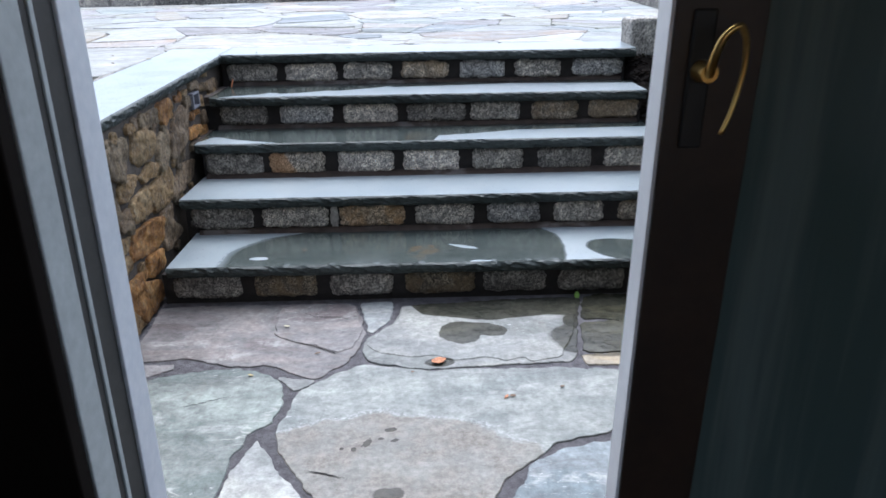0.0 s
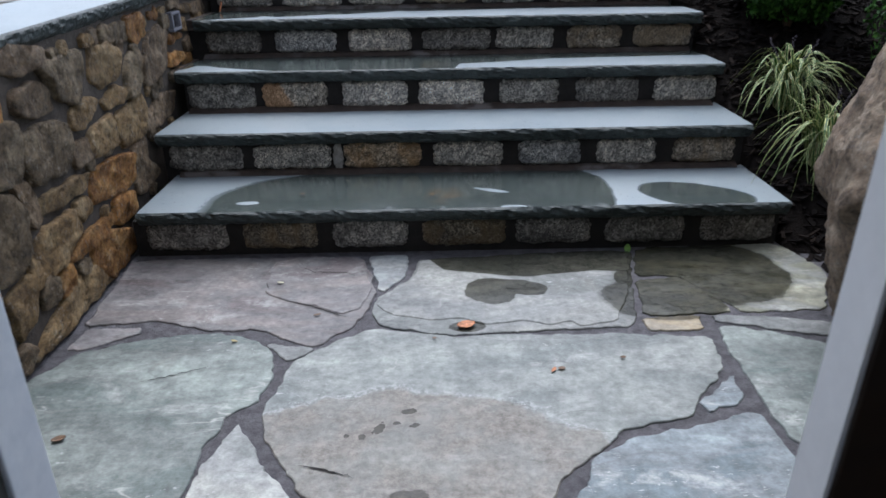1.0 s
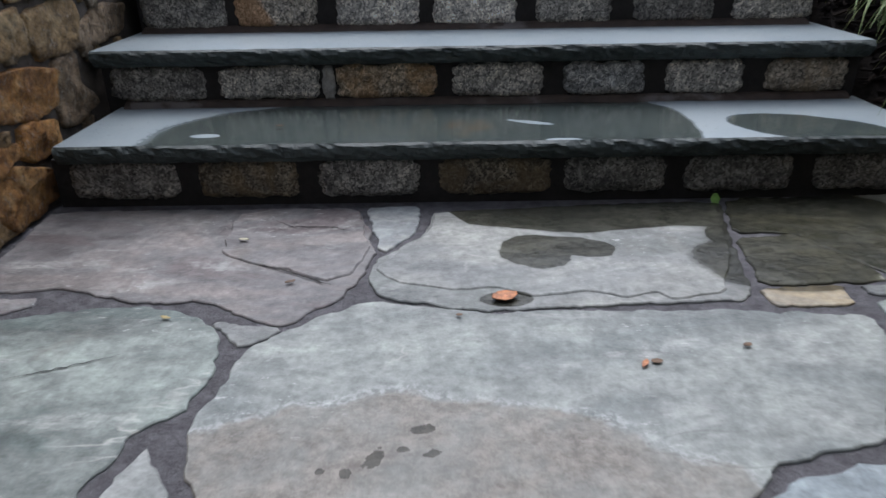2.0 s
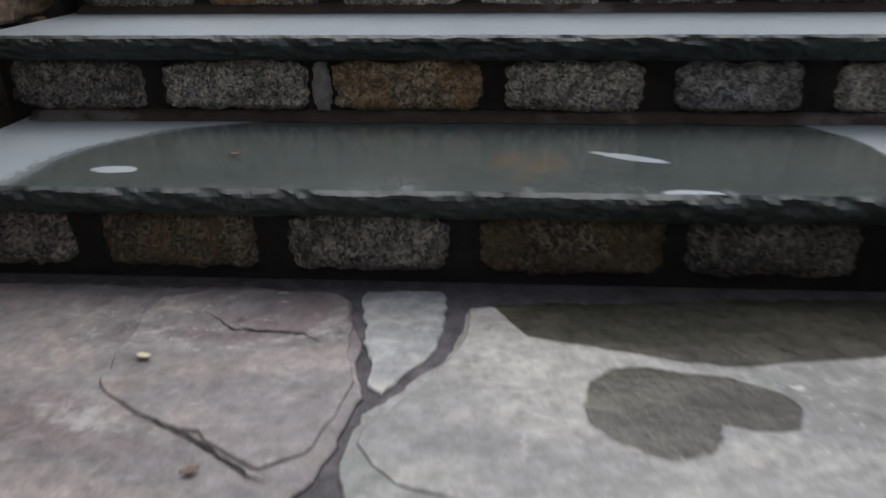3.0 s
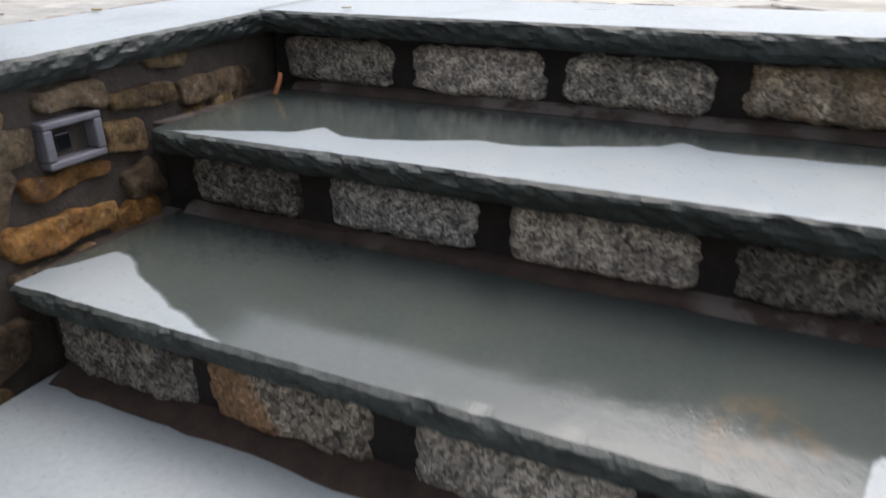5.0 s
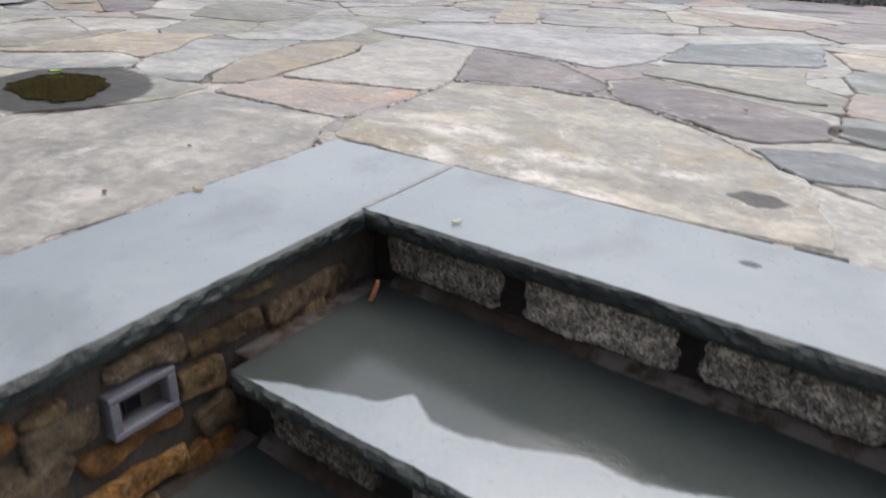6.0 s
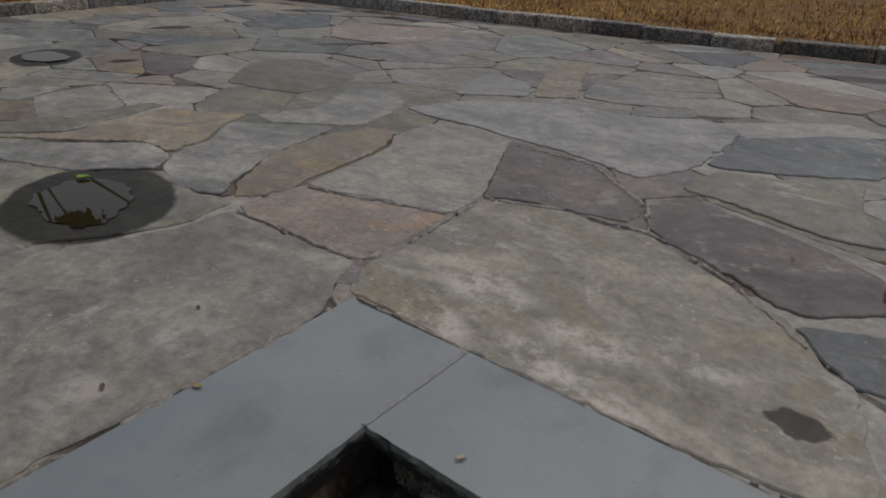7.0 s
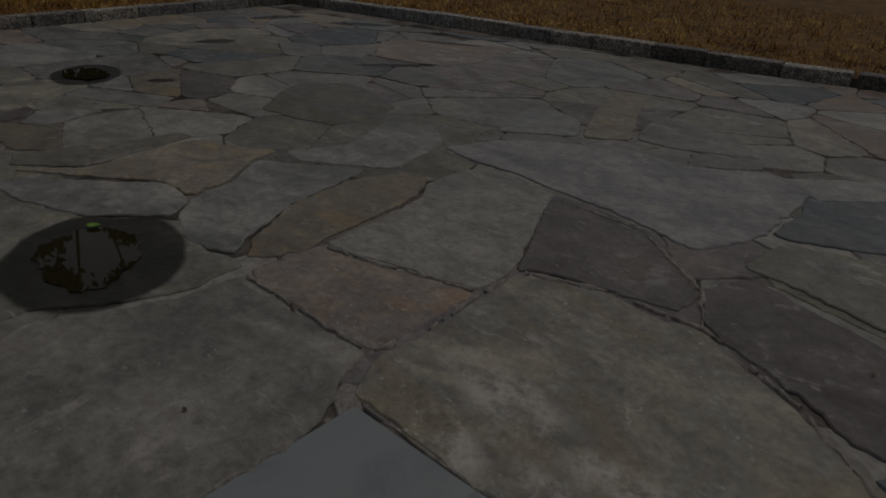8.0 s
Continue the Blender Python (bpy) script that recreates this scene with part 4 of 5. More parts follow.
lower([(-0.45, 2.38), (-0.30, 2.38), (-0.29, 2.35), (-0.41, 2.27), (-0.46, 2.27)], "plum")
lower([(0.09, 2.28), (0.23, 2.25), (0.17, 2.19)], "grey")
lower([(0.10, 1.93), (0.14, 1.87), (0.20, 1.76), (0.26, 1.70), (0.30, 1.61), (0.05, 1.61), (0.06, 1.78)], "grey")
lower([(0.90, 1.79), (1.01, 1.85), (1.16, 1.89), (1.32, 1.94), (1.33, 1.78), (1.30, 1.70), (1.25, 1.58), (0.80, 1.59), (0.87, 1.70)], "blue")
lower([(1.20, 1.98), (1.32, 2.09), (1.31, 1.99), (1.21, 1.94)], "blue")
lower([(1.38, 2.33), (1.52, 2.29), (1.66, 2.21), (1.74, 2.06), (1.54, 1.77), (1.42, 1.81), (1.36, 1.83), (1.35, 1.96), (1.36, 2.09), (1.36, 2.22)], "green")
lower([(1.33, 1.73), (1.39, 1.78), (1.51, 1.73), (1.40, 1.58), (1.26, 1.58)], "blue")


def flake(poly, tone):
    """A thin split layer left standing on a flagstone."""
    part("stone_layer", slab(poly, lambda x, y: 0.0035 + 0.001 * noise.noise((x * 3, y * 3, 2)), 0.006, 0.002, 0.018, 0.008, poly[0][0]), LOWER[tone], floor_low)


flake([(0.003, 2.81), (0.09, 2.845), (0.31, 2.84), (0.36, 2.58), (0.33, 2.47), (0.285, 2.432), (0.18, 2.498), (0.074, 2.543), (0.022, 2.59), (0.013, 2.66)], "plum")
flake([(0.51, 2.81), (1.25, 2.85), (1.16, 2.51), (1.09, 2.37), (0.98, 2.34), (0.96, 2.37), (0.89, 2.35), (0.82, 2.38), (0.72, 2.36), (0.63, 2.40), (0.54, 2.39), (0.43, 2.43), (0.38, 2.49), (0.50, 2.68)], "grey")


def crack(points, wide, z, seed):
    """A split in a flagstone: a thin dark strip imitates the shaded gap."""
    bm = bmesh.new()
    run = [Vector(p) for p in points]
    rows = []
    total = len(run) - 1
    for i, (a, b) in enumerate(zip(run, run[1:])):
        way = (b - a).normalized()
        side = Vector((-way.y, way.x))
        n = max(3, int((b - a).length / 0.008))
        for k in range(n + (i == total - 1)):
            t = (i + k / n) / total
            c = a.lerp(b, k / n) + side * 0.006 * noise.noise((t * 14, seed, 0))
            w = wide * max(0.05, math.sin(math.pi * min(1.0, t))) * (0.8 + 0.8 * noise.noise((t * 23, seed, 4)))
            rows.append([bm.verts.new((c.x + side.x * w * f, c.y + side.y * w * f, z)) for f in (-1, 1)])
    for a, b in zip(rows, rows[1:]):
        bm.faces.new((a[0], a[1], b[1], b[0]))
    bmesh.ops.recalc_face_normals(bm, faces=bm.faces[:])
    part("crack", bm, MORTAR, floor_low, "dark split in a flagstone")


crack([(0.074, 2.536), (0.18, 2.491), (0.275, 2.430), (0.30, 2.415)], 0.0028, 0.0025, 1.0)
crack([(0.265, 1.783), (0.321, 1.768), (0.39, 1.742)], 0.0028, 0.0022, 2.0)
crack([(-0.20, 2.10), (-0.12, 2.13), (-0.03, 2.17)], 0.002, 0.0022, 7.0)
crack([(0.09, 2.775), (0.16, 2.72), (0.26, 2.715), (0.30, 2.69)], 0.0022, 0.0052, 9.0)
for poly, tone in (([(-0.46, 1.24), (0.1, 1.24), (0.02, 1.57), (-0.44, 1.58)], "blue"), ([(0.14, 1.24), (0.62, 1.24), (0.68, 1.56), (0.07, 1.57)], "grey"),
                   ([(0.66, 1.24), (1.3, 1.24), (1.22, 1.54), (0.72, 1.56)], "green"), ([(1.34, 1.24), (2.4, 1.24), (2.3, 1.66), (1.46, 1.70), (1.30, 1.54)], "blue"),
                   ([(1.78, 2.0), (2.4, 1.75), (2.5, 2.3), (1.76, 2.24)], "grey"), ([(1.76, 2.35), (2.4, 2.38), (2.4, 2.8), (1.92, 2.75)], "green")):
    lower(poly, tone)

# ---- upper terrace ----
bed = bmesh.new()
EDGE = [(-6.40, 1.15), (-6.40, 8.30), (-1.15, 8.95), (2.93, 9.76), (2.80, 6.72), (2.75, 4.62), (-0.88, 4.62), (-0.88, 1.15)]
ring = [bed.verts.new((x, y, terrace(x, y) - 0.009)) for x, y in EDGE]
bed.faces.new(ring)
bmesh.ops.triangulate(bed, faces=bed.faces[:])
bmesh.ops.recalc_face_normals(bed, faces=bed.faces[:])
floor_up = tagged(part("pavement_upper", bed, UPJOINT), "weathered irregular flagstone terrace in grey, tan and pink with rain puddles", "paving", kind="structure")
near = []


def upper(poly, tone, sink=0.0):
    s = poly[0][0] * 5 + poly[0][1] * 3
    lift = 0.0022 * noise.noise((s * 3.1, 0.5, 7.0))
    if not sink:
        near.append(poly)
    part("flagstone", slab(poly, lambda x, y: terrace(x, y) - sink + lift + 0.002 * noise.noise((x * 2.5, y * 2.5, s)), 0.030, 0.004, 0.024, 0.012, s, 0.002 if not sink else 0.006), UPPER[tone], floor_up)


upper([(-1.75, 3.95), (-1.72, 4.10), (-1.77, 4.22), (-1.67, 4.44), (-1.62, 4.60), (-1.61, 4.75), (-1.50, 4.74), (-1.20, 4.76), (-1.06, 4.77), (-1.01, 4.65), (-0.93, 4.55), (-0.91, 4.36), (-0.91, 4.15), (-0.93, 3.89), (-0.92, 3.79), (-0.94, 3.62), (-1.44, 3.68)], "greige")
upper([(-1.64, 4.81), (-1.61, 5.04), (-1.51, 5.07), (-1.08, 5.20), (-1.06, 5.15), (-1.05, 4.93), (-1.05, 4.79), (-1.27, 4.78), (-1.54, 4.77)], "pink")
upper([(-0.96, 4.65), (-1.03, 4.79), (-1.01, 4.94), (-1.04, 5.19), (-1.05, 5.39), (-0.80, 5.48), (-0.61, 5.46), (-0.51, 5.49), (-0.23, 5.35), (-0.14, 5.30), (-0.01, 5.23), (0.10, 5.08), (0.16, 5.06), (0.23, 4.85), (0.28, 4.68), (0.15, 4.66), (-0.06, 4.64), (-0.30, 4.64), (-0.53, 4.63), (-0.90, 4.65)], "warm")
upper([(-1.36, 5.99), (-1.23, 6.00), (-0.95, 5.97), (-0.84, 5.90), (-0.64, 5.71), (-0.59, 5.65), (-0.60, 5.53), (-0.80, 5.50), (-1.00, 5.45), (-1.07, 5.40), (-1.14, 5.55), (-1.23, 5.71)], "plum")
upper([(-1.78, 5.71), (-1.78, 5.95), (-1.62, 6.03), (-1.38, 6.02), (-1.28, 5.81), (-1.22, 5.68), (-1.12, 5.49), (-1.07, 5.36), (-1.07, 5.26), (-1.09, 5.21), (-1.30, 5.15), (-1.52, 5.09), (-1.62, 5.08), (-1.64, 5.26), (-1.68, 5.57)], "greige")
upper([(-1.72, 4.84), (-1.83, 4.95), (-1.97, 5.20), (-2.02, 5.52), (-1.89, 5.78), (-1.80, 5.73), (-1.71, 5.57), (-1.68, 5.32), (-1.66, 5.10), (-1.62, 5.01), (-1.67, 4.88)], "tan")
upper([(-2.05, 6.09), (-1.96, 6.33), (-1.87, 6.45), (-1.65, 6.59), (-1.48, 6.71), (-1.19, 6.69), (-0.96, 6.81), (-0.88, 6.91), (-0.66, 6.80), (-0.64, 6.64), (-0.64, 6.45), (-0.63, 6.26), (-0.65, 6.15), (-0.75, 5.94), (-0.94, 5.99), (-1.10, 6.02), (-1.39, 6.04), (-1.64, 6.07), (-1.85, 6.05)], "silver")
upper([(-0.61, 5.70), (-0.56, 5.85), (-0.51, 5.89), (-0.36, 5.83), (-0.16, 5.77), (0.01, 5.71), (0.12, 5.64), (0.15, 5.44), (0.06, 5.35), (-0.01, 5.30), (-0.08, 5.31), (-0.19, 5.38), (-0.30, 5.43), (-0.44, 5.48), (-0.52, 5.54)], "slate")
upper([(-0.58, 5.95), (-0.57, 6.10), (-0.56, 6.21), (-0.31, 6.30), (-0.08, 6.42), (-0.04, 6.17), (0.01, 6.04), (0.08, 5.88), (-0.02, 5.84), (-0.19, 5.87), (-0.41, 5.93)], "olive")
upper([(-0.65, 6.77), (-0.62, 6.92), (-0.38, 7.00), (-0.13, 7.12), (-0.03, 6.55), (-0.32, 6.37), (-0.56, 6.26), (-0.62, 6.28), (-0.61, 6.52)], "blue")
upper([(-2.61, 4.29), (-2.63, 4.45), (-2.50, 4.52), (-2.34, 4.59), (-2.09, 4.83), (-1.85, 4.76), (-1.74, 4.80), (-1.67, 4.79), (-1.65, 4.62), (-1.70, 4.46), (-1.84, 4.24), (-1.84, 4.15), (-1.84, 4.04)], "olive")
upper([(-3.00, 4.46), (-2.71, 4.74), (-2.46, 4.95), (-2.27, 4.94), (-2.17, 4.83), (-2.37, 4.60), (-2.69, 4.47)], "grey")
upper([(-1.98, 4.76), (-2.14, 4.83), (-2.26, 4.94), (-2.31, 5.15), (-2.47, 5.35), (-2.26, 5.49), (-2.06, 5.64), (-1.98, 5.21), (-1.84, 4.91), (-1.76, 4.83), (-1.86, 4.77)], "grey")
upper([(-3.03, 4.56), (-2.84, 4.80), (-2.91, 5.29), (-2.76, 5.35), (-2.52, 5.50), (-2.49, 5.35), (-2.33, 5.13), (-2.31, 4.96), (-2.51, 4.95), (-2.75, 4.76)], "tan")
upper([(-3.22, 4.63), (-3.14, 4.87), (-3.07, 5.12), (-3.04, 5.31), (-2.95, 5.32), (-2.87, 4.79), (-3.09, 4.58)], "warm")
upper([(-1.71, 6.71), (-1.90, 7.10), (-2.10, 7.70), (-1.90, 7.71), (-1.72, 7.25), (-1.52, 6.86)], "tan")
upper([(-2.06, 6.46), (-2.21, 6.92), (-2.05, 7.00), (-1.87, 6.93), (-1.73, 6.71)], "pale")
upper([(-1.52, 6.89), (-1.65, 7.32), (-1.58, 7.36), (-1.18, 7.27), (-0.99, 7.04), (-1.30, 6.90)], "grey")
upper([(-1.16, 6.70), (-1.22, 6.89), (-0.97, 7.06), (-0.90, 6.91)], "grey")
upper([(-3.15, 5.82), (-3.39, 6.11), (-3.50, 6.35), (-3.23, 6.54), (-2.71, 6.39), (-2.63, 6.18), (-2.65, 5.92), (-2.93, 5.84)], "olive")
upper([(-3.81, 7.19), (-4.19, 7.57), (-4.10, 7.87), (-3.32, 8.26), (-3.18, 7.59), (-3.29, 7.29)], "pink")
upper([(-2.09, 6.12), (-1.99, 5.72), (-2.34, 5.49), (-2.49, 5.51), (-2.37, 5.78), (-2.54, 6.18), (-2.31, 6.29)], "grey")
upper([(-0.01, 5.24), (0.20, 5.34), (0.31, 5.29), (0.33, 5.11), (0.17, 5.06), (0.09, 5.11)], "blue")
upper([(-0.85, 6.82), (-0.74, 6.93), (-0.33, 7.29), (-0.08, 7.19), (-0.37, 6.96), (-0.59, 6.71), (-0.64, 6.75)], "grey")


def inside(p, poly):
    hit = False
    for a, b in zip(poly, list(poly[1:]) + [poly[0]]):
        if (a[1] > p[1]) != (b[1] > p[1]) and p[0] < (b[0] - a[0]) * (p[1] - a[1]) / (b[1] - a[1]) + a[0]:
            hit = not hit
    return hit


def clip(poly, px, py, nx, ny):
    """The part of a convex outline on the inner side of a line."""
    out = []
    for a, b in zip(poly, poly[1:] + poly[:1]):
        da, db = ((p[0] - px) * nx + (p[1] - py) * ny for p in (a, b))
        if da <= 0:
            out.append(a)
        if (da < 0 < db) or (db < 0 < da):
            t = da / (da - db)
            out.append((a[0] + (b[0] - a[0]) * t, a[1] + (b[1] - a[1]) * t))
    return out


rng = random.Random(11)
seeds = []
for _ in range(4000):
    p = (rng.uniform(-6.35, 2.85), rng.uniform(1.3, 9.7))
    if all(((p[0] - q[0]) / 1.15) ** 2 + ((p[1] - q[1]) / 0.85) ** 2 > (0.17 + 0.16 * noise.noise((p[0] * 0.9, p[1] * 0.9, 3))) for q in seeds):
        seeds.append(p)
weight = {p: rng.uniform(-0.16, 0.16) for p in seeds}
mix = ("grey", "greige", "olive", "warm", "plum", "blue", "tan", "grey", "pink", "green")
for p in seeds:
    cell = [(p[0] - 0.9, p[1] - 0.9), (p[0] + 0.9, p[1] - 0.9), (p[0] + 0.9, p[1] + 0.9), (p[0] - 0.9, p[1] + 0.9)]
    for q in seeds:
        d = Vector((q[0] - p[0], q[1] - p[1]))
        if 0 < d.length < 2.4:
            m = d.normalized()
            half = min(0.85, max(0.15, 0.5 + (weight[p] - weight[q]) / (2 * d.length_squared))) * d.length - 0.008
            cell = clip(cell, p[0] + m.x * half, p[1] + m.y * half, m.x, m.y)
    for px, py, nx, ny in ((-6.40, 5, -1, 0), (-6.40, 8.30, -0.123, 0.992), (-1.15, 8.95, -0.195, 0.981), (2.80, 6.7, 0.999, -0.04), (0, 1.2, 0, -1)):
        cell = clip(cell, px, py, nx, ny)
    if p[0] > -0.9:
        cell = clip(cell, 0, 4.64, 0, -1)
    elif p[1] < 4.64:
        cell = clip(cell, -0.93, 0, 1, 0)
    if len(cell) < 3 or abs(area(cell)) < 0.02:
        continue
    hits = sum(any(inside((p[0] * (1 - f) + v[0] * f, p[1] * (1 - f) + v[1] * f), n) for n in near) for v in cell for f in (0.0, 0.55, 0.95))
    if hits > 0.97 * len(cell) * 3:
        continue
    pieces = [cell]
    if abs(area(cell)) > 0.17 and rng.random() < 0.5:
        # a large stone is laid as two, with a slanting joint
        a = rng.uniform(0.9, 2.2)
        mx, my = sum(v[0] for v in cell) / len(cell) + rng.uniform(-0.1, 0.1), sum(v[1] for v in cell) / len(cell) + rng.uniform(-0.06, 0.06)
        nx, ny = math.cos(a), math.sin(a)
        pieces = [clip(cell, mx - nx * 0.008, my - ny * 0.008, nx, ny), clip(cell, mx + nx * 0.008, my + ny * 0.008, -nx, -ny)]
    for piece in pieces:
        if len(piece) > 2 and abs(area(piece)) > 0.012:
            upper(piece, rng.choice(("greige", "plum", "greige", "olive") if hits else mix), 0.0055 if hits else 0.0015)


def smear(points, wide, seed, label=""):
    """Crumbly mortar squeezed out along a joint, thick in places and gone in others."""
    bm = bmesh.new()
    last = None
    run = [Vector(p) for p in points]
    for a, b in zip(run, run[1:]):
        way = (b - a).normalized()
        side = Vector((-way.y, way.x))
        n = max(2, int((b - a).length / 0.007))
        for k in range(n + 1):
            c = a.lerp(b, k / n)
            w = wide * (0.35 + 1.3 * noise.noise((c.x * 9, c.y * 9, seed)) + 0.8 * noise.noise((c.x * 40, c.y * 40, seed + 2)))
            if w < wide * 0.12:
                last = None
                continue
            off = wide * 0.6 * noise.noise((c.x * 25, c.y * 25, seed + 5))
            row = []
            for f, h in ((-1.0, -0.004), (-0.5, 0.0035), (0.5, 0.004), (1.0, -0.004)):
                q = c + side * (off + w * f)
                row.append(bm.verts.new((q.x, q.y, terrace(q.x, q.y) + h + 0.0012 * noise.noise((q.x * 90, q.y * 90, seed)))))
            if last:
                for i in range(3):
                    bm.faces.new((last[i], last[i + 1], row[i + 1], row[i]))
            last = row
    bmesh.ops.recalc_face_normals(bm, faces=bm.faces[:])
    part("mortar_smear", bm, SMEAR, floor_up, label, True)


smear([(-0.915, 3.3), (-0.905, 4.0), (-0.92, 4.58)], 0.017, 3.0, "pale crumbled mortar along the coping")
part("mortar_patch", slab([(-1.01, 4.66), (-0.965, 4.595), (-0.912, 4.57), (-0.895, 4.60), (-0.895, 4.625), (-0.97, 4.672)], lambda x, y: terrace(x, y) - 0.003 + 0.002 * noise.noise((x * 60, y * 60, 3)), 0.02, 0.003, 0.012, 0.004, 3.0), SMEAR, floor_up,
     "pale mortar where four stones meet")
smear([(-0.90, 4.632), (-0.3, 4.628), (0.3, 4.645)], 0.005, 8.0)
smear([(-1.05, 4.78), (-1.02, 4.95), (-1.05, 5.2), (-1.05, 5.40)], 0.013, 12.0)
smear([(-1.65, 4.77), (-1.3, 4.772), (-1.05, 4.775)], 0.012, 15.0)
smear([(-1.04, 5.40), (-0.8, 5.485), (-0.5, 5.50), (-0.2, 5.35), (0.1, 5.1)], 0.015, 21.0)
smear([(-1.05, 5.21), (-1.5, 5.08), (-1.62, 5.06)], 0.013, 25.0)
smear([(-0.51, 5.5), (-0.6, 5.69), (-0.95, 5.95), (-1.3, 5.96)], 0.015, 31.0)



def puddle(outline, seed, label):
    """Rain water standing in a hollow of a flagstone."""
    bm = bmesh.new()
    pool = ragged(rounded(outline), 0.012, 0.02, seed)
    bm.faces.new([bm.verts.new((p.x, p.y, terrace(p.x, p.y) + 0.0048)) for p in pool])
    bmesh.ops.recalc_face_normals(bm, faces=bm.faces[:])
    tagged(part("puddle", bm, WATER), label, "puddle", kind="structure")


puddle([(-2.18, 4.36), (-2.00, 4.33), (-1.83, 4.36), (-1.82, 4.44), (-1.90, 4.58), (-2.05, 4.65), (-2.21, 4.62), (-2.26, 4.50)], 2.0, "shallow rain puddle on a wet flagstone")
puddle([(-4.68, 5.36), (-4.50, 5.30), (-4.34, 5.36), (-4.32, 5.52), (-4.50, 5.56), (-4.68, 5.52)], 5.0, "small brown rain puddle far out on the terrace")

# ---- kerb ----
kerb = thing("kerb", (-1.15, 8.95, 0.98), "rough granite block edging along the terrace and the lawn", "kerb", kind="structure")
rng = random.Random(5)
for a, b in (((-6.42, 4.2), (-6.42, 8.22)), ((-6.38, 8.33), (-1.15, 8.98)), ((-1.12, 8.985), (2.92, 9.79)), ((2.97, 9.72), (2.84, 6.72)), ((2.835, 6.68), (2.78, 4.75))):
    a, b = Vector(a), Vector(b)
    way = (b - a).normalized()
    side = Vector((-way.y, way.x))
    d = 0.0
    while d < (b - a).length - 0.12:
        size = min(rng.uniform(0.3, 0.62), (b - a).length - d)
        bm = box(0, size - 0.006, 0.0, 0.12, -0.06, 0.085 + rng.uniform(-0.008, 0.010), 0.012)
        for v in bm.verts:
            w = 0.006 * noise.noise((v.co.x * 9 + d, v.co.y * 9, v.co.z * 9 + size * 50))
            p = a + way * (d + v.co.x) + side * (v.co.y + w)
            v.co = (p.x, p.y, terrace(p.x, p.y) + v.co.z + w)
        part("kerb_stone", bm, GRANITES[rng.choice("gbgd")], kerb)
        d += size

# ---- lawn, one sheet out to the horizon ----
bm = bmesh.new()
hole = [(-6.45, 1.0), (-6.45, 8.30), (-1.15, 9.02), (2.98, 9.82), (2.9, 6.72), (2.85, 4.7), (2.9, 1.3), (8.0, 1.1), (8.0, 0.9), (3.7, 0.9), (3.7, -3.2), (-2.7, -3.2), (-2.7, 0.9), (-6.5, 0.9)]
inner = [bm.verts.new((x, y, terrace(x, y) + 0.045 if y > 0.95 else -0.12)) for x, y in hole]
outer = [bm.verts.new((x, y, z)) for x, y, z in ((-600, 100, 1), (-600, 600, 1), (-200, 900, 1), (200, 900, 1), (600, 600, 1), (600, 300, 1), (600, 100, 1), (600, 20, 1), (600, 0, -0.12),
                                                 (600, -100, -0.12), (600, -600, -0.12), (-600, -600, -0.12), (-600, -100, -0.12), (-600, 0, -0.12))]
for i in range(len(hole)):
    j = (i + 1) % len(hole)
    bm.faces.new((inner[i], inner[j], outer[j], outer[i]))
bmesh.ops.recalc_face_normals(bm, faces=bm.faces[:])
tagged(part("ground", bm, THATCH), "dormant straw-coloured lawn beyond the terrace", "lawn", kind="structure")
rng = random.Random(8)
verts, faces = [], []
while len(faces) < 60000:
    x, y = rng.uniform(-11.5, 3.6), rng.uniform(4.6, 13.5)
    edge = 8.44 + (x + 6.4) * 0.124 if x < -1.15 else 9.10 + (x + 1.15) * 0.197
    if not (x < -6.56 or (y > edge and x > -6.6)):
        continue
    if y - edge > 0.9 and rng.random() < 0.45:
        continue
    clump = noise.noise((x * 2.6, y * 2.6, 4)) + 0.6 * noise.noise((x * 7, y * 7, 9))
    if clump < -0.25 and rng.random() < 0.75:
        continue
    z = 1.03 if x > -6.5 else terrace(x, y) + 0.045
    z = terrace(x, min(y, edge)) + 0.045 if x > -6.5 else z
    a, lean, tall = rng.uniform(0, 6.283), rng.uniform(0.4, 2.4), rng.uniform(0.035, 0.09) * (1 + 0.7 * max(0.0, clump))
    w = rng.uniform(0.003, 0.007)
    dx, dy = math.cos(a), math.sin(a)
    i = len(verts)
    verts += [(x - dy * w, y + dx * w, z - 0.01), (x + dy * w, y - dx * w, z - 0.01), (x + dx * tall * lean, y + dy * tall * lean, z + tall * max(0.10, 1.1 - 0.5 * lean))]
    faces.append((i, i + 1, i + 2))
me = bpy.data.meshes.new("straw_grass")
me.from_pydata(verts, [], faces)
me.materials.append(STRAW)
tagged(new("straw_grass", me), "dry straw-coloured grass blades of the lawn", "grass", kind="stuff")


# ---- planting bed, boulder, shrubs ----
def bed_height(x, y):
    along = min(1.0, max(0.0, (y - 2.80) / 1.6))
    return -0.02 + 0.83 * along + 0.10 * max(0.0, x - 1.8) * (1 - along) + 0.02 * noise.noise((x * 5, y * 5, 1))


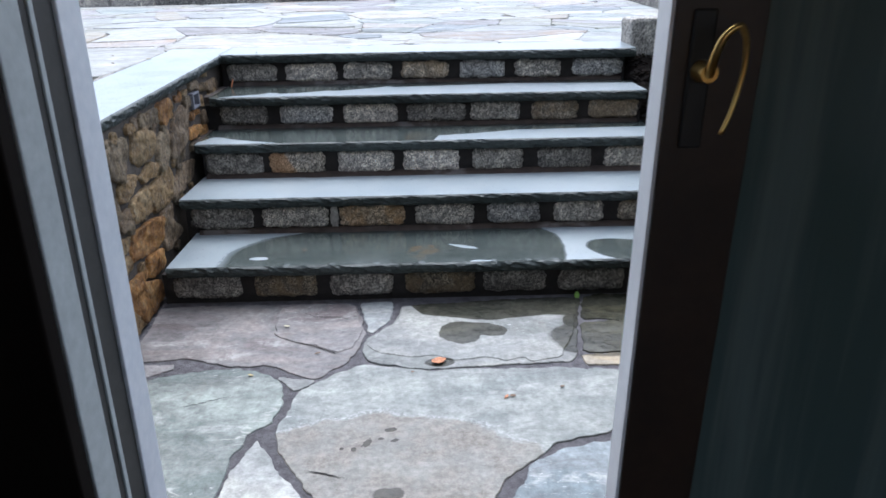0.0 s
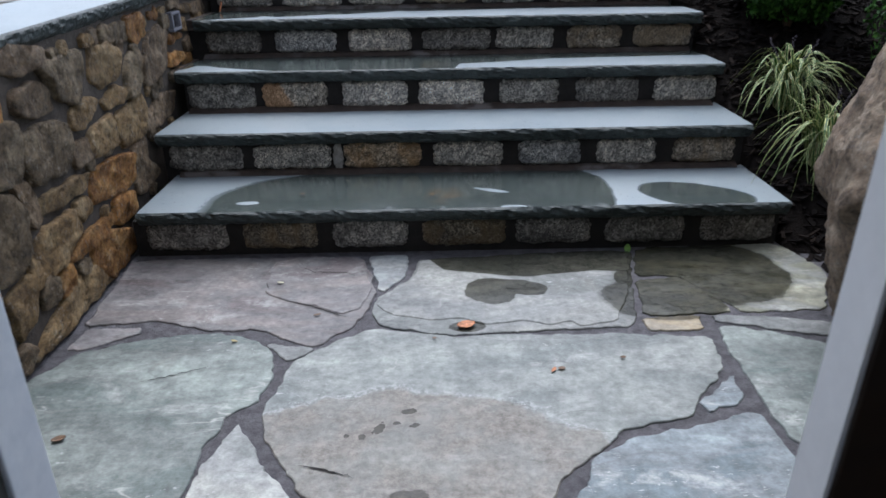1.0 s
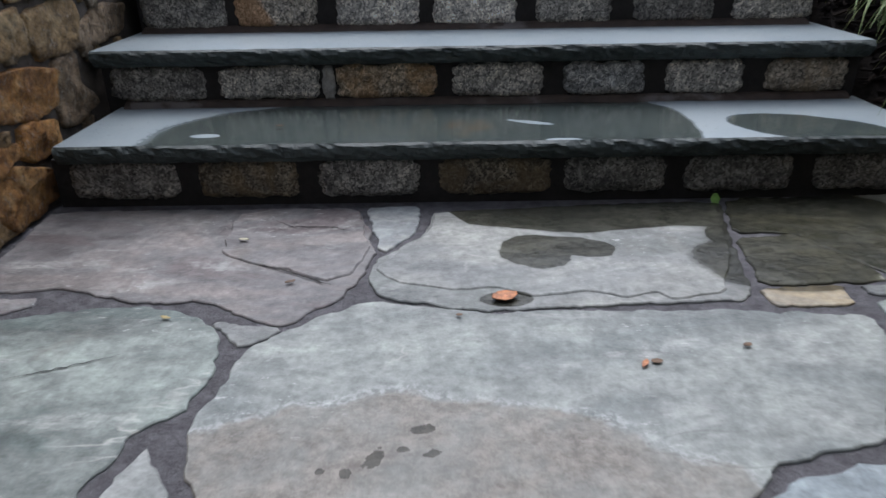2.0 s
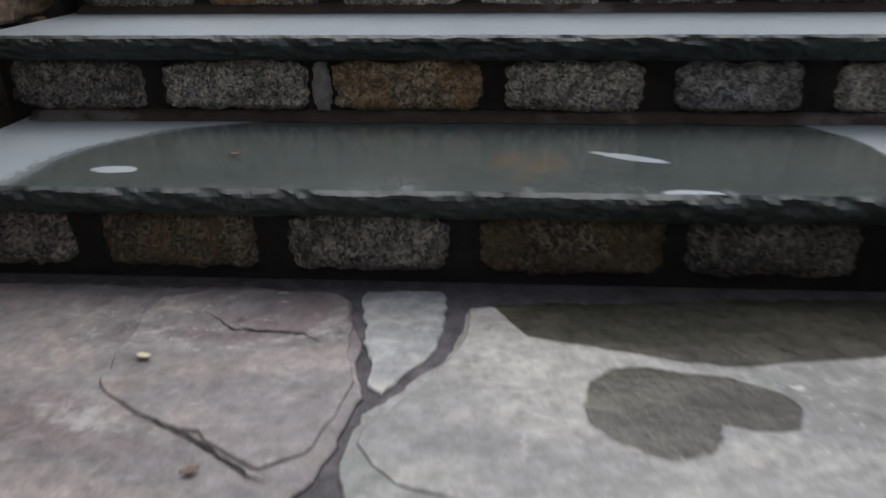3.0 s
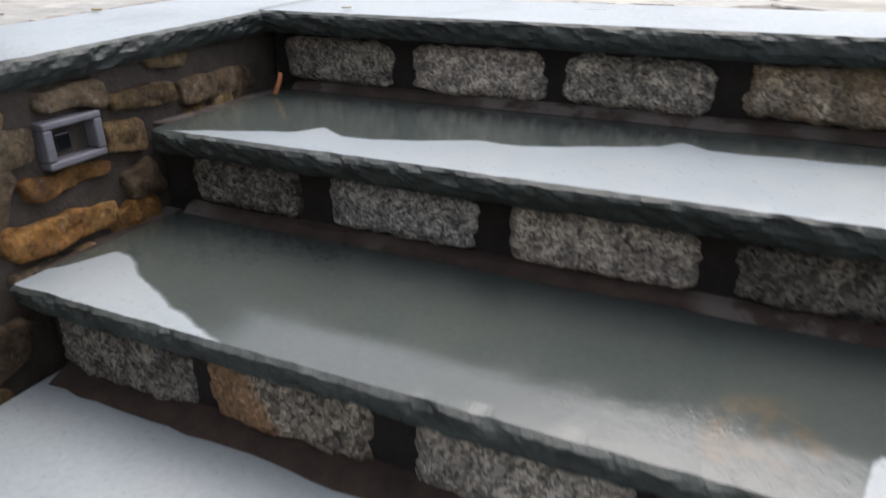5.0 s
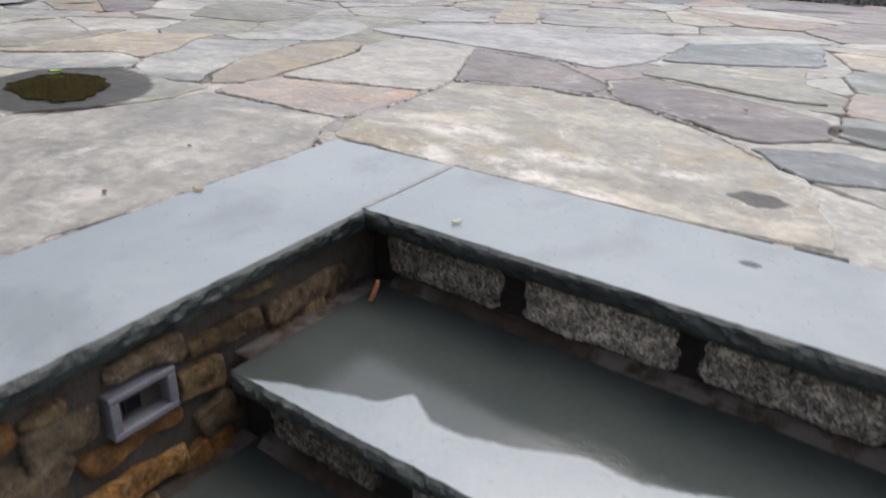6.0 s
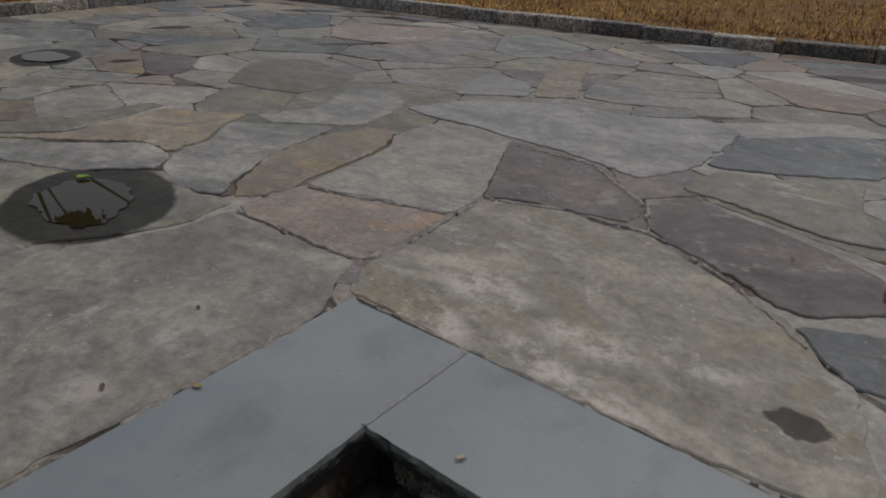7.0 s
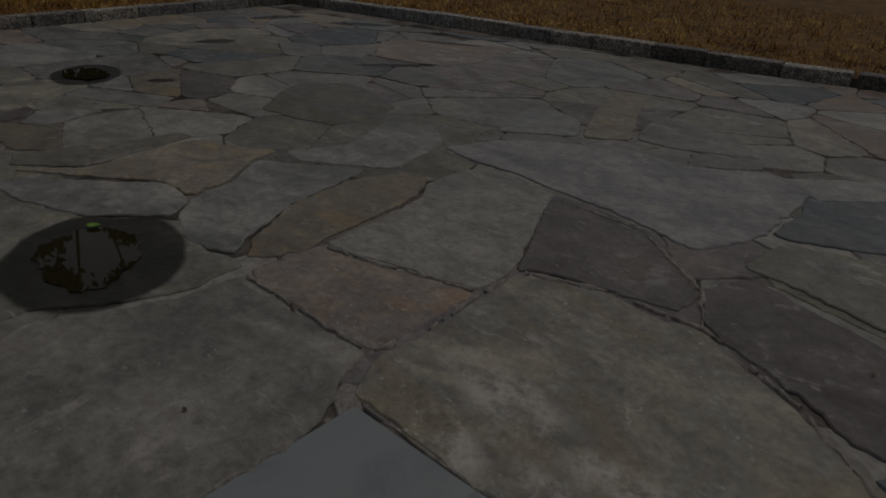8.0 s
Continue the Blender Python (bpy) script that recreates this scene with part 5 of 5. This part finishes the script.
bm = bmesh.new()
nx, ny = 26, 44
grid = [[bm.verts.new((1.78 + 1.15 * i / nx, 2.62 + 2.05 * j / ny, bed_height(1.78 + 1.15 * i / nx, 2.62 + 2.05 * j / ny) - (0.12 if i == 0 else 0))) for i in range(nx + 1)] for j in range(ny + 1)]
for j in range(ny):
    for i in range(nx):
        bm.faces.new((grid[j][i], grid[j][i + 1], grid[j + 1][i + 1], grid[j + 1][i]))
tagged(part("planting_bed", bm, SOIL, smooth=True), "dark bark mulch bed beside the steps", "planting bed", kind="structure")
rng = random.Random(21)
verts, faces = [], []
for _ in range(2600):
    x, y = rng.uniform(1.80, 2.9), rng.uniform(2.75, 4.6)
    c = Vector((x, y, bed_height(x, y) + rng.uniform(0.0, 0.012)))
    turn = Euler((rng.uniform(-0.5, 0.5), rng.uniform(-0.5, 0.5), rng.uniform(0, 6.3))).to_matrix()
    l, w, h = rng.uniform(0.010, 0.032), rng.uniform(0.004, 0.009), 0.003
    i = len(verts)
    verts += [tuple(c + turn @ Vector((sx * l, sy * w, sz * h))) for sz in (-1, 1) for sx, sy in ((-1, -1), (1, -1), (0.8, 1), (-0.9, 1))]
    faces += [(i + 4, i + 5, i + 6, i + 7), (i, i + 1, i + 5, i + 4), (i + 1, i + 2, i + 6, i + 5), (i + 2, i + 3, i + 7, i + 6), (i + 3, i, i + 4, i + 7)]
me = bpy.data.meshes.new("bark_mulch")
me.from_pydata(verts, [], faces)
me.materials.append(CHIPS)
tagged(new("bark_mulch", me), "loose dark bark mulch chips", "mulch", kind="stuff")

bm = bmesh.new()
bmesh.ops.create_icosphere(bm, subdivisions=6, radius=1)
for v in bm.verts:
    d = v.co.normalized()
    square = 1.0 / max(abs(d.x) ** 3 + abs(d.y) ** 3 + abs(d.z) ** 3, 0.2) ** (1 / 3)
    w = 0.16 * noise.noise(d * 1.4 + Vector((3, 1, 7))) + 0.07 * noise.noise(d * 3.6) + 0.035 * noise.noise(d * 9) + 0.02 * noise.noise(d * 22) + 0.01 * noise.noise(d * 55)
    crack = 0.045 * max(0.0, 1 - abs(noise.noise(d * 1.9 + Vector((0, 5, 2)))) * 16)
    r = (0.55 + 0.45 * square) * (1 + w) - crack
    lean = -0.01 * d.z
    v.co = (2.12 + 0.55 * d.x * r - lean, 2.14 + 0.52 * d.y * r, 0.40 + 0.60 * d.z * r)
tagged(part("boulder", bm, BOULDER, smooth=True), "large weathered brown boulder with cracks beside the paving", "boulder")

bm = box(1.83, 2.30, 4.42, 4.64, 0.80, 1.03, 0.02)
bmesh.ops.subdivide_edges(bm, edges=[e for e in bm.edges if e.calc_length() > 0.1], cuts=4, use_grid_fill=True)
for v in bm.verts:
    v.co += Vector((noise.noise(v.co * 9), noise.noise(v.co * 9 + Vector((5, 0, 0))), noise.noise(v.co * 9 + Vector((0, 5, 0))))) * 0.012
tagged(part("granite_kerb_block", bm, GRANITES["l"]), "pale rough granite block at the top of the steps", "stone block")


def lily_turf(x, y, z, seed, size):
    """A tuft of arching leaves, green with cream margins."""
    tuft = thing("lily_turf", (x, y, z), "variegated lily turf with arching green and cream striped leaves", "plant", "lily turf tufts")
    rng = random.Random(seed)
    bm = bmesh.new()
    for _ in range(105):
        a = rng.uniform(0, 6.283)
        reach, tall = size * rng.uniform(0.30, 0.80), size * rng.uniform(0.38, 0.78)
        wide = rng.uniform(0.0045, 0.0075)
        bx, by = x + rng.gauss(0, 0.025), y + rng.gauss(0, 0.025)
        twist, droop = rng.uniform(-0.5, 0.5), rng.uniform(2.2, 3.5)
        prev = None
        for k in range(8):
            t = k / 7
            r = reach * (0.3 * t + 0.7 * t ** 1.5)
            h = tall * (2.9 * t - droop * t * t)
            aa = a + twist * t * t
            c = Vector((bx + math.cos(aa) * r, by + math.sin(aa) * r, z + h))
            s = Vector((-math.sin(aa), math.cos(aa), 0.25)).normalized() * wide * (1.0 if t < 0.55 else max(0.08, (1 - t) * 2.2))
            row = [bm.verts.new(c + s * f + Vector((0, 0, 0.002 * abs(f)))) for f in (-1, -0.74, 0.74, 1)]
            if prev:
                for i in range(3):
                    bm.faces.new((prev[i], prev[i + 1], row[i + 1], row[i])).material_index = 0 if i == 1 else 1
            prev = row
    part("leaves", bm, [BLADE, CREAM], tuft, "arching leaves with cream margins")
    for i in range(3):
        a = rng.uniform(0, 6.283)
        bm = bmesh.new()
        for k in range(26):
            t = k / 25
            c = Vector((x + math.cos(a) * 0.09 * t, y + math.sin(a) * 0.09 * t, z + size * (0.30 + 0.45 * t)))
            m = Matrix.Translation(c + Vector((rng.uniform(-1, 1), rng.uniform(-1, 1), 0)) * 0.005 * (t > 0.5))
            bmesh.ops.create_icosphere(bm, subdivisions=1, radius=0.0042 if t > 0.5 else 0.002, matrix=m)
        part("flower_spike", bm, SPIKE, tuft, "dark faded flower spike")


lily_turf(2.02, 3.48, bed_height(2.02, 3.48) + 0.02, 3, 0.37)
lily_turf(2.04, 3.13, bed_height(2.04, 3.13) + 0.03, 7, 0.37)


def shrub(x, y, z, rx, rz, seed, count, label):
    """A rounded evergreen: branching stems and a crown of small leaves."""
    bush = thing("boxwood_shrub", (x, y, z), label, "shrub", "evergreen shrubs")
    rng = random.Random(seed)
    bm = bmesh.new()
    for i in range(9):
        a, t = rng.uniform(0, 6.28), rng.uniform(0.2, 0.75)
        tip = Vector((x + math.cos(a) * rx * t, y + math.sin(a) * rx * t, z + rz * rng.uniform(1.1, 1.7)))
        foot = Vector((x, y, z - 0.02))
        m = Matrix.Translation((foot + tip) / 2) @ (tip - foot).to_track_quat("Z", "Y").to_matrix().to_4x4()
        bmesh.ops.create_cone(bm, cap_ends=True, segments=7, radius1=0.014, radius2=0.004, depth=(tip - foot).length, matrix=m)
    part("stems", bm, BARK, bush, "thin woody stems")
    verts, faces = [], []
    centre = Vector((x, y, z + rz))
    while len(faces) < count:
        d = Vector((rng.gauss(0, 1), rng.gauss(0, 1), rng.gauss(0, 1))).normalized()
        w = 1 + 0.22 * noise.noise(d * 2.2 + Vector((seed, 0, 0))) + 0.12 * noise.noise(d * 6 + Vector((0, seed, 0)))
        r = w * (1 - abs(rng.gauss(0, 0.16)))
        c = centre + Vector((d.x * rx * r, d.y * rx * r, d.z * rz * r))
        if c.z < z + 0.03:
            continue
        turn = (d + Vector((rng.gauss(0, 0.6), rng.gauss(0, 0.6), rng.gauss(0.3, 0.6)))).to_track_quat("Z", "Y").to_matrix() @ Euler((0, 0, rng.uniform(0, 6.3))).to_matrix()
        l, b = rng.uniform(0.010, 0.017), rng.uniform(0.006, 0.010)
        i = len(verts)
        verts += [tuple(c + turn @ Vector(p)) for p in ((-l, 0, 0), (0, -b, 0.002), (l, 0, 0), (0, b, 0.002))]
        faces.append((i, i + 1, i + 2, i + 3))
    me = bpy.data.meshes.new("foliage")
    me.from_pydata(verts, [], faces)
    me.materials.append(LEAFY)
    crown = new("foliage", me)
    crown.parent = bush
    crown.matrix_parent_inverse = bush.matrix_basis.inverted()


def tree(x, y, tall, wide, seed):
    """A broad tree beyond the lawn: tapered trunk, limbs and a loose crown of leaf clumps."""
    z = 0.95
    whole = thing("tree", (x, y, z), "leafy olive-green tree beyond the lawn, mirrored in the puddle", "tree")
    rng = random.Random(seed)
    bm = bmesh.new()
    tips = []

    def limb(a, b, r0, r1):
        m = Matrix.Translation((a + b) / 2) @ (b - a).to_track_quat("Z", "Y").to_matrix().to_4x4()
        bmesh.ops.create_cone(bm, cap_ends=True, segments=10, radius1=r0, radius2=r1, depth=(b - a).length, matrix=m)

    foot, fork = Vector((x, y, z - 0.3)), Vector((x + 0.1, y, z + tall * 0.3))
    limb(foot, fork, 0.24, 0.16)
    for i in range(11):
        a = 6.283 * i / 11 + rng.uniform(-0.2, 0.2)
        r, h = wide * rng.uniform(0.25, 0.8), tall * (rng.uniform(0.40, 0.53) if i % 2 else rng.uniform(0.74, 0.93))
        knee = fork + Vector((math.cos(a) * r * 0.45, math.sin(a) * r * 0.45, (h - tall * 0.3) * 0.6))
        tip = Vector((x + math.cos(a) * r, y + math.sin(a) * r, z + h))
        limb(fork, knee, 0.06, 0.035)
        limb(knee, tip, 0.035, 0.012)
        tips += [tip, tip, (knee + tip) / 2 if i % 2 else tip]
    part("trunk", bm, BARK, whole)
    verts, faces = [], []
    for k in range(640):
        c = tips[rng.randrange(len(tips))] if k % 3 else rng.choice([t for t in tips if t.z < z + tall * 0.6]) + Vector((rng.gauss(0, 0.8), rng.gauss(0, 0.8), rng.gauss(0.0, 0.26)))
        for _ in range(80):
            p = c + Vector((rng.gauss(0, 0.2), rng.gauss(0, 0.2), rng.gauss(0, 0.16)))
            turn = Euler((rng.uniform(0, 6.3), rng.uniform(0, 6.3), rng.uniform(0, 6.3))).to_matrix()
            i = len(verts)
            verts += [tuple(p + turn @ Vector(v)) for v in ((-0.10, 0, 0), (0, -0.06, 0.01), (0.10, 0, 0), (0, 0.06, 0.01))]
            faces.append((i, i + 1, i + 2, i + 3))
    me = bpy.data.meshes.new("crown")
    me.from_pydata(verts, [], faces)
    me.materials.append(OLIVE)
    crown = new("crown", me)
    crown.parent = whole
    crown.matrix_parent_inverse = whole.matrix_basis.inverted()


tree(-15.2, 8.5, 7.8, 4.1, 3)
shrub(2.24, 4.02, bed_height(2.24, 4.02), 0.30, 0.34, 5, 15000, "clipped green boxwood shrub in the mulch bed")
shrub(2.75, 3.35, bed_height(2.75, 3.35), 0.42, 0.5, 9, 14000, "dark green evergreen shrub behind the boulder")

# ---- recessed light in the wall ----
lamp = thing("wall_light", on_wall(3.765, 0.68, 0.02), "grey metal step light recessed in the stone wall, unlit", "wall light")


def wall_box(u0, u1, z0, z1, o0, o1):
    bm = box(u0, u1, o0, o1, z0, z1, 0.003)
    for v in bm.verts:
        v.co = on_wall(v.co.x, v.co.z, v.co.y)
    bmesh.ops.recalc_face_normals(bm, faces=bm.faces[:])
    return bm


for u0, u1, z0, z1 in ((3.712, 3.830, 0.741, 0.753), (3.712, 3.830, 0.674, 0.687), (3.712, 3.729, 0.6875, 0.7405), (3.813, 3.830, 0.6875, 0.7405)):
    part("frame_bar", wall_box(u0, u1, z0, z1, -0.04, 0.022), BOXGREY, lamp)
part("housing", wall_box(3.7295, 3.8125, 0.688, 0.740, -0.05, -0.007), LENS, lamp, "dark recessed housing")
part("lens", wall_box(3.745, 3.775, 0.696, 0.727, -0.0065, 0.003), LENS, lamp, "dark glass lens")

# ---- house: doorway, door, room ----
for name, x0, x1, z0, z1 in (("wall_house_left", -8.0, 0.0, -0.2, 3.3), ("wall_house_right", 1.95, 8.0, -0.2, 3.3), ("wall_house_over", 0.0, 1.95, 2.12, 3.3)):
    tagged(part(name, box(x0, x1, 0.99, 1.20, z0, z1), STUCCO), "plain grey rendered house wall", "wall", kind="structure")
frame_thing = tagged(thing("door_frame", (0.06, 1.1, 0), "white painted door frame with dark weatherstrip", "door frame"), kind="structure")
LEAN = Matrix(((1, 0, 0.0165, -0.0142), (0, 1, 0, 0), (0, 0, 1, 0), (0, 0, 0, 1)))  # the old frame has settled a little out of plumb


def leant(bm, shift=0.0):
    bm.transform(LEAN @ Matrix.Translation((shift, 0, 0)))
    return bm


part("inner_jamb", leant(box(0.0, 0.154, 1.003, 1.064, 0, 2.08, 0.003)), GREYPAINT, frame_thing, "grey painted inner jamb")
part("weatherstrip", leant(box(0.0, 0.1505, 1.064, 1.084, 0, 2.08)), RUBBER, frame_thing, "dark rubber weatherstrip")
part("stop_strip", leant(box(0.0, 0.1535, 1.084, 1.096, 0, 2.08, 0.002)), GREYPAINT, frame_thing, "thin grey stop strip")
part("weatherstrip", leant(box(0.0, 0.1505, 1.096, 1.146, 0, 2.08)), RUBBER, frame_thing)
part("outer_jamb", leant(box(0.0, 0.156, 1.146, 1.212, 0, 2.08, 0.003)), PAINT, frame_thing, "pale painted outer jamb")
part("head", box(0.0, 1.98, 0.985, 1.21, 2.083, 2.12), PAINT, frame_thing)
part("casing", leant(box(-0.16, 0.152, 0.970, 1.0025, 0, 2.2, 0.004)), CASING, frame_thing, "wooden inside casing, its shade put into a near-black colour")
part("threshold", box(0.172, 1.93, 0.99, 1.21, -0.02, 0.012, 0.003), BLACKIRON, frame_thing, "dark metal threshold")
leaf_door = thing("glazed_door", (1.4, 1.12, 0.015), "dark wooden glazed door with a brass lever handle", "door")
part("stile", leant(box(0.9175, 1.035, 1.098, 1.156, 0.016, 2.07, 0.002), 0.022), DARKWOOD, leaf_door)
part("edge_strip", leant(box(0.912, 0.917, 1.102, 1.154, 0.016, 2.07), 0.022), WHITE, leaf_door, "pale painted door edge")
part("stile", leant(box(1.82, 1.93, 1.098, 1.139, 0.016, 2.07, 0.002), 0.022), DARKWOOD, leaf_door)
part("rail", leant(box(1.036, 1.819, 1.098, 1.139, 0.016, 0.24, 0.002), 0.022), DARKWOOD, leaf_door)
part("rail", leant(box(1.036, 1.819, 1.098, 1.139, 1.96, 2.07, 0.002), 0.022), DARKWOOD, leaf_door)
part("pane", leant(box(1.034, 1.821, 1.114, 1.122, 0.238, 1.962), 0.022), PANE, leaf_door, "dark tinted glass pane")
grip = part("handle_plate", leant(box(0.939, 0.968, 1.090, 1.098, 1.065, 1.240, 0.003), 0.022), BLACKIRON, leaf_door, "black handle plate")
bm = bmesh.new()
bmesh.ops.create_cone(bm, cap_ends=True, segments=20, radius1=0.014, radius2=0.011, depth=0.03, matrix=Matrix.Translation((0.955, 1.076, 1.165)) @ Matrix.Rotation(radians(90), 4, "X"))
part("rosette", leant(bm, 0.022), BRASS, grip, "round brass boss")
curve = [(0.955, 1.062, 1.163), (0.954, 1.05, 1.187), (0.960, 1.044, 1.210), (0.975, 1.042, 1.222), (0.986, 1.044, 1.208), (0.990, 1.046, 1.180), (0.987, 1.046, 1.148), (0.980, 1.044, 1.118), (0.971, 1.042, 1.094)]
smooth_curve = []
for k in range(len(curve) - 1):
    p0, p1, p2, p3 = (Vector(curve[min(max(k + d, 0), len(curve) - 1)]) for d in (-1, 0, 1, 2))
    for t in (0.0, 0.25, 0.5, 0.75):
        smooth_curve.append(0.5 * (2 * p1 + (p2 - p0) * t + (2 * p0 - 5 * p1 + 4 * p2 - p3) * t * t + (3 * p1 - p0 - 3 * p2 + p3) * t ** 3))
curve = smooth_curve + [Vector(curve[-1])]
bm = bmesh.new()
prev = None
for k, c in enumerate(curve):
    c = Vector(c)
    way = (Vector(curve[min(k + 1, len(curve) - 1)]) - Vector(curve[max(k - 1, 0)])).normalized()
    s1 = way.cross(Vector((0, 1, 0))).normalized()
    s2 = way.cross(s1)
    r = 0.0062 - 0.0030 * min(1.0, k / 20)
    row = [bm.verts.new(c + (s1 * math.cos(q) + s2 * math.sin(q)) * r) for q in (6.283 * i / 10 for i in range(10))]
    if prev:
        for i in range(10):
            bm.faces.new((prev[i], prev[(i + 1) % 10], row[(i + 1) % 10], row[i]))
    else:
        bm.faces.new(row)
    prev = row
bm.faces.new(prev)
bmesh.ops.recalc_face_normals(bm, faces=bm.faces[:])
part("lever", leant(bm, 0.022), BRASS, grip, "curved brass lever", smooth=True)
for name, b in (("wall_room_left", (-2.6, -2.5, -3.0, 0.99, 0, 2.6)), ("wall_room_right", (3.5, 3.6, -3.0, 0.99, 0, 2.6)), ("wall_room_back_low", (-2.6, 3.6, -3.1, -3.0, 0, 0.5)), ("wall_room_back_top", (-2.6, 3.6, -3.1, -3.0, 2.2, 2.6)),
                ("wall_room_back_left", (-2.6, -0.6, -3.1, -3.0, 0.5, 2.2)), ("wall_room_back_right", (3.0, 3.6, -3.1, -3.0, 0.5, 2.2)),
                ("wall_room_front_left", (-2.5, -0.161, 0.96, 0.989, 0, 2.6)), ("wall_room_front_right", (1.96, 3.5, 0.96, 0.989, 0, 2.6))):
    # the front walls take the near-black shade colour, the others the pale paint
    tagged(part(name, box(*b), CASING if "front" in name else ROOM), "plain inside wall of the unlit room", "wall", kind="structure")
tagged(part("floor", box(-2.6, 3.6, -3.1, 0.989, -0.1, 0.0), DARKWOOD), "dark floor of the unlit room", "floor", kind="structure")
tagged(part("ceiling", box(-2.6, 3.6, -3.1, 0.989, 2.6, 2.7), ROOM), "dark ceiling of the unlit room", "ceiling", kind="structure")


# ---- fallen leaves and grit ----
def fallen_leaf(x, y, z, size, turn, tone, label, curl=0.35, tilt=0.0, wide=0.36):
    rng = random.Random(int(x * 991 + y * 77))
    bm = bmesh.new()
    n = 8
    rows = []
    for i in range(n + 1):
        t = i / n
        w = size * wide * math.sin(math.pi * min(1, t * 0.94 + 0.03)) ** 0.8 * rng.uniform(0.85, 1.12)
        u = size * (t - 0.5)
        rows.append([bm.verts.new((u, s * w, 0.002 + curl * size * (0.35 * s * s + 0.5 * (t - 0.5) ** 2) + 0.001 * rng.random())) for s in (-1, -0.5, 0, 0.5, 1)])
    for a, b in zip(rows, rows[1:]):
        for i in range(4):
            bm.faces.new((a[i], a[i + 1], b[i + 1], b[i]))
    bmesh.ops.remove_doubles(bm, verts=bm.verts[:], dist=0.0002)
    geo = bmesh.ops.extrude_face_region(bm, geom=bm.faces[:])
    for v in geo["geom"]:
        if isinstance(v, bmesh.types.BMVert):
            v.co.z += 0.0009
    bm.transform(Matrix.Translation((x, y, z)) @ Matrix.Rotation(radians(turn), 4, "Z") @ Matrix.Rotation(radians(tilt), 4, "Y"))
    bmesh.ops.recalc_face_normals(bm, faces=bm.faces[:])
    tagged(part("fallen_leaf", bm, LEAVES[tone], smooth=True), label, "leaf", "fallen leaves")


fallen_leaf(0.652, 2.353, 0.001, 0.055, 20, "orange", "curled orange leaf lying on a mortar joint", 0.22)
fallen_leaf(0.868, 2.118, 0.001, 0.026, 60, "orange", "small orange leaf on a flagstone", 0.15, 0.0, 0.2)
fallen_leaf(0.89, 2.125, 0.001, 0.02, 5, "brown", "thin brown leaf stalk on a flagstone", 0.1)
fallen_leaf(1.06, 2.17, 0.001, 0.016, 10, "brown", "small dark brown leaf bit on a flagstone")
fallen_leaf(0.0, 2.29, 0.001, 0.022, -20, "yellow", "small yellow leaf on a flagstone", 0.15, 0.0, 0.2)
fallen_leaf(1.25, 2.868, 0.002, 0.035, 80, "green", "small green leaf standing against the lowest riser", 0.3, -55)
fallen_leaf(0.06, 2.64, 0.005, 0.024, -10, "pale", "small pale leaf on a purple flagstone", 0.2, 0.0, 0.2)
fallen_leaf(0.21, 2.43, 0.001, 0.022, 25, "brown", "small rusty leaf on a purple flagstone", 0.2, 0.0, 0.22)
fallen_leaf(0.56, 2.285, 0.001, 0.012, 0, "brown", "tiny brown leaf bit by a mortar joint")
fallen_leaf(-0.29, 1.88, 0.001, 0.03, 30, "brown", "brown leaf on a green flagstone")
fallen_leaf(0.084, 3.016, RISE + 0.001, 0.022, -10, "brown", "small brown leaf bit on the wet lowest tread", 0.3, 0.0, 0.2)
fallen_leaf(-0.475, 4.262, 4 * RISE + 0.024, 0.05, 60, "coral", "curled orange leaf standing in the corner of a tread", 0.5, -68, 0.07)
fallen_leaf(-0.347, 4.348, terrace(0, 4.348) + 0.005, 0.024, 60, "pale", "small pale leaf on the bluestone coping", 0.3, 0.0, 0.2)
fallen_leaf(-0.891, 4.16, terrace(0, 4.16) + 0.003, 0.026, 20, "yellow", "small yellow leaf by the coping joint", 0.3, 0.0, 0.25)
fallen_leaf(-1.037, 4.034, terrace(0, 4.034) + 0.002, 0.024, -30, "brown", "small brown and yellow leaf on a grey flagstone", 0.2, 0.0, 0.22)
fallen_leaf(-2.235, 4.575, terrace(0, 4.575) + 0.006, 0.05, 40, "green", "green leaf floating at the edge of a puddle")
fallen_leaf(-1.162, 4.34, terrace(0, 4.34) + 0.002, 0.014, 0, "brown", "tiny brown leaf bit on a grey flagstone")
fallen_leaf(-0.114, 5.607, terrace(0, 5.607) + 0.002, 0.014, 0, "brown", "tiny brown leaf bit on a plum flagstone")
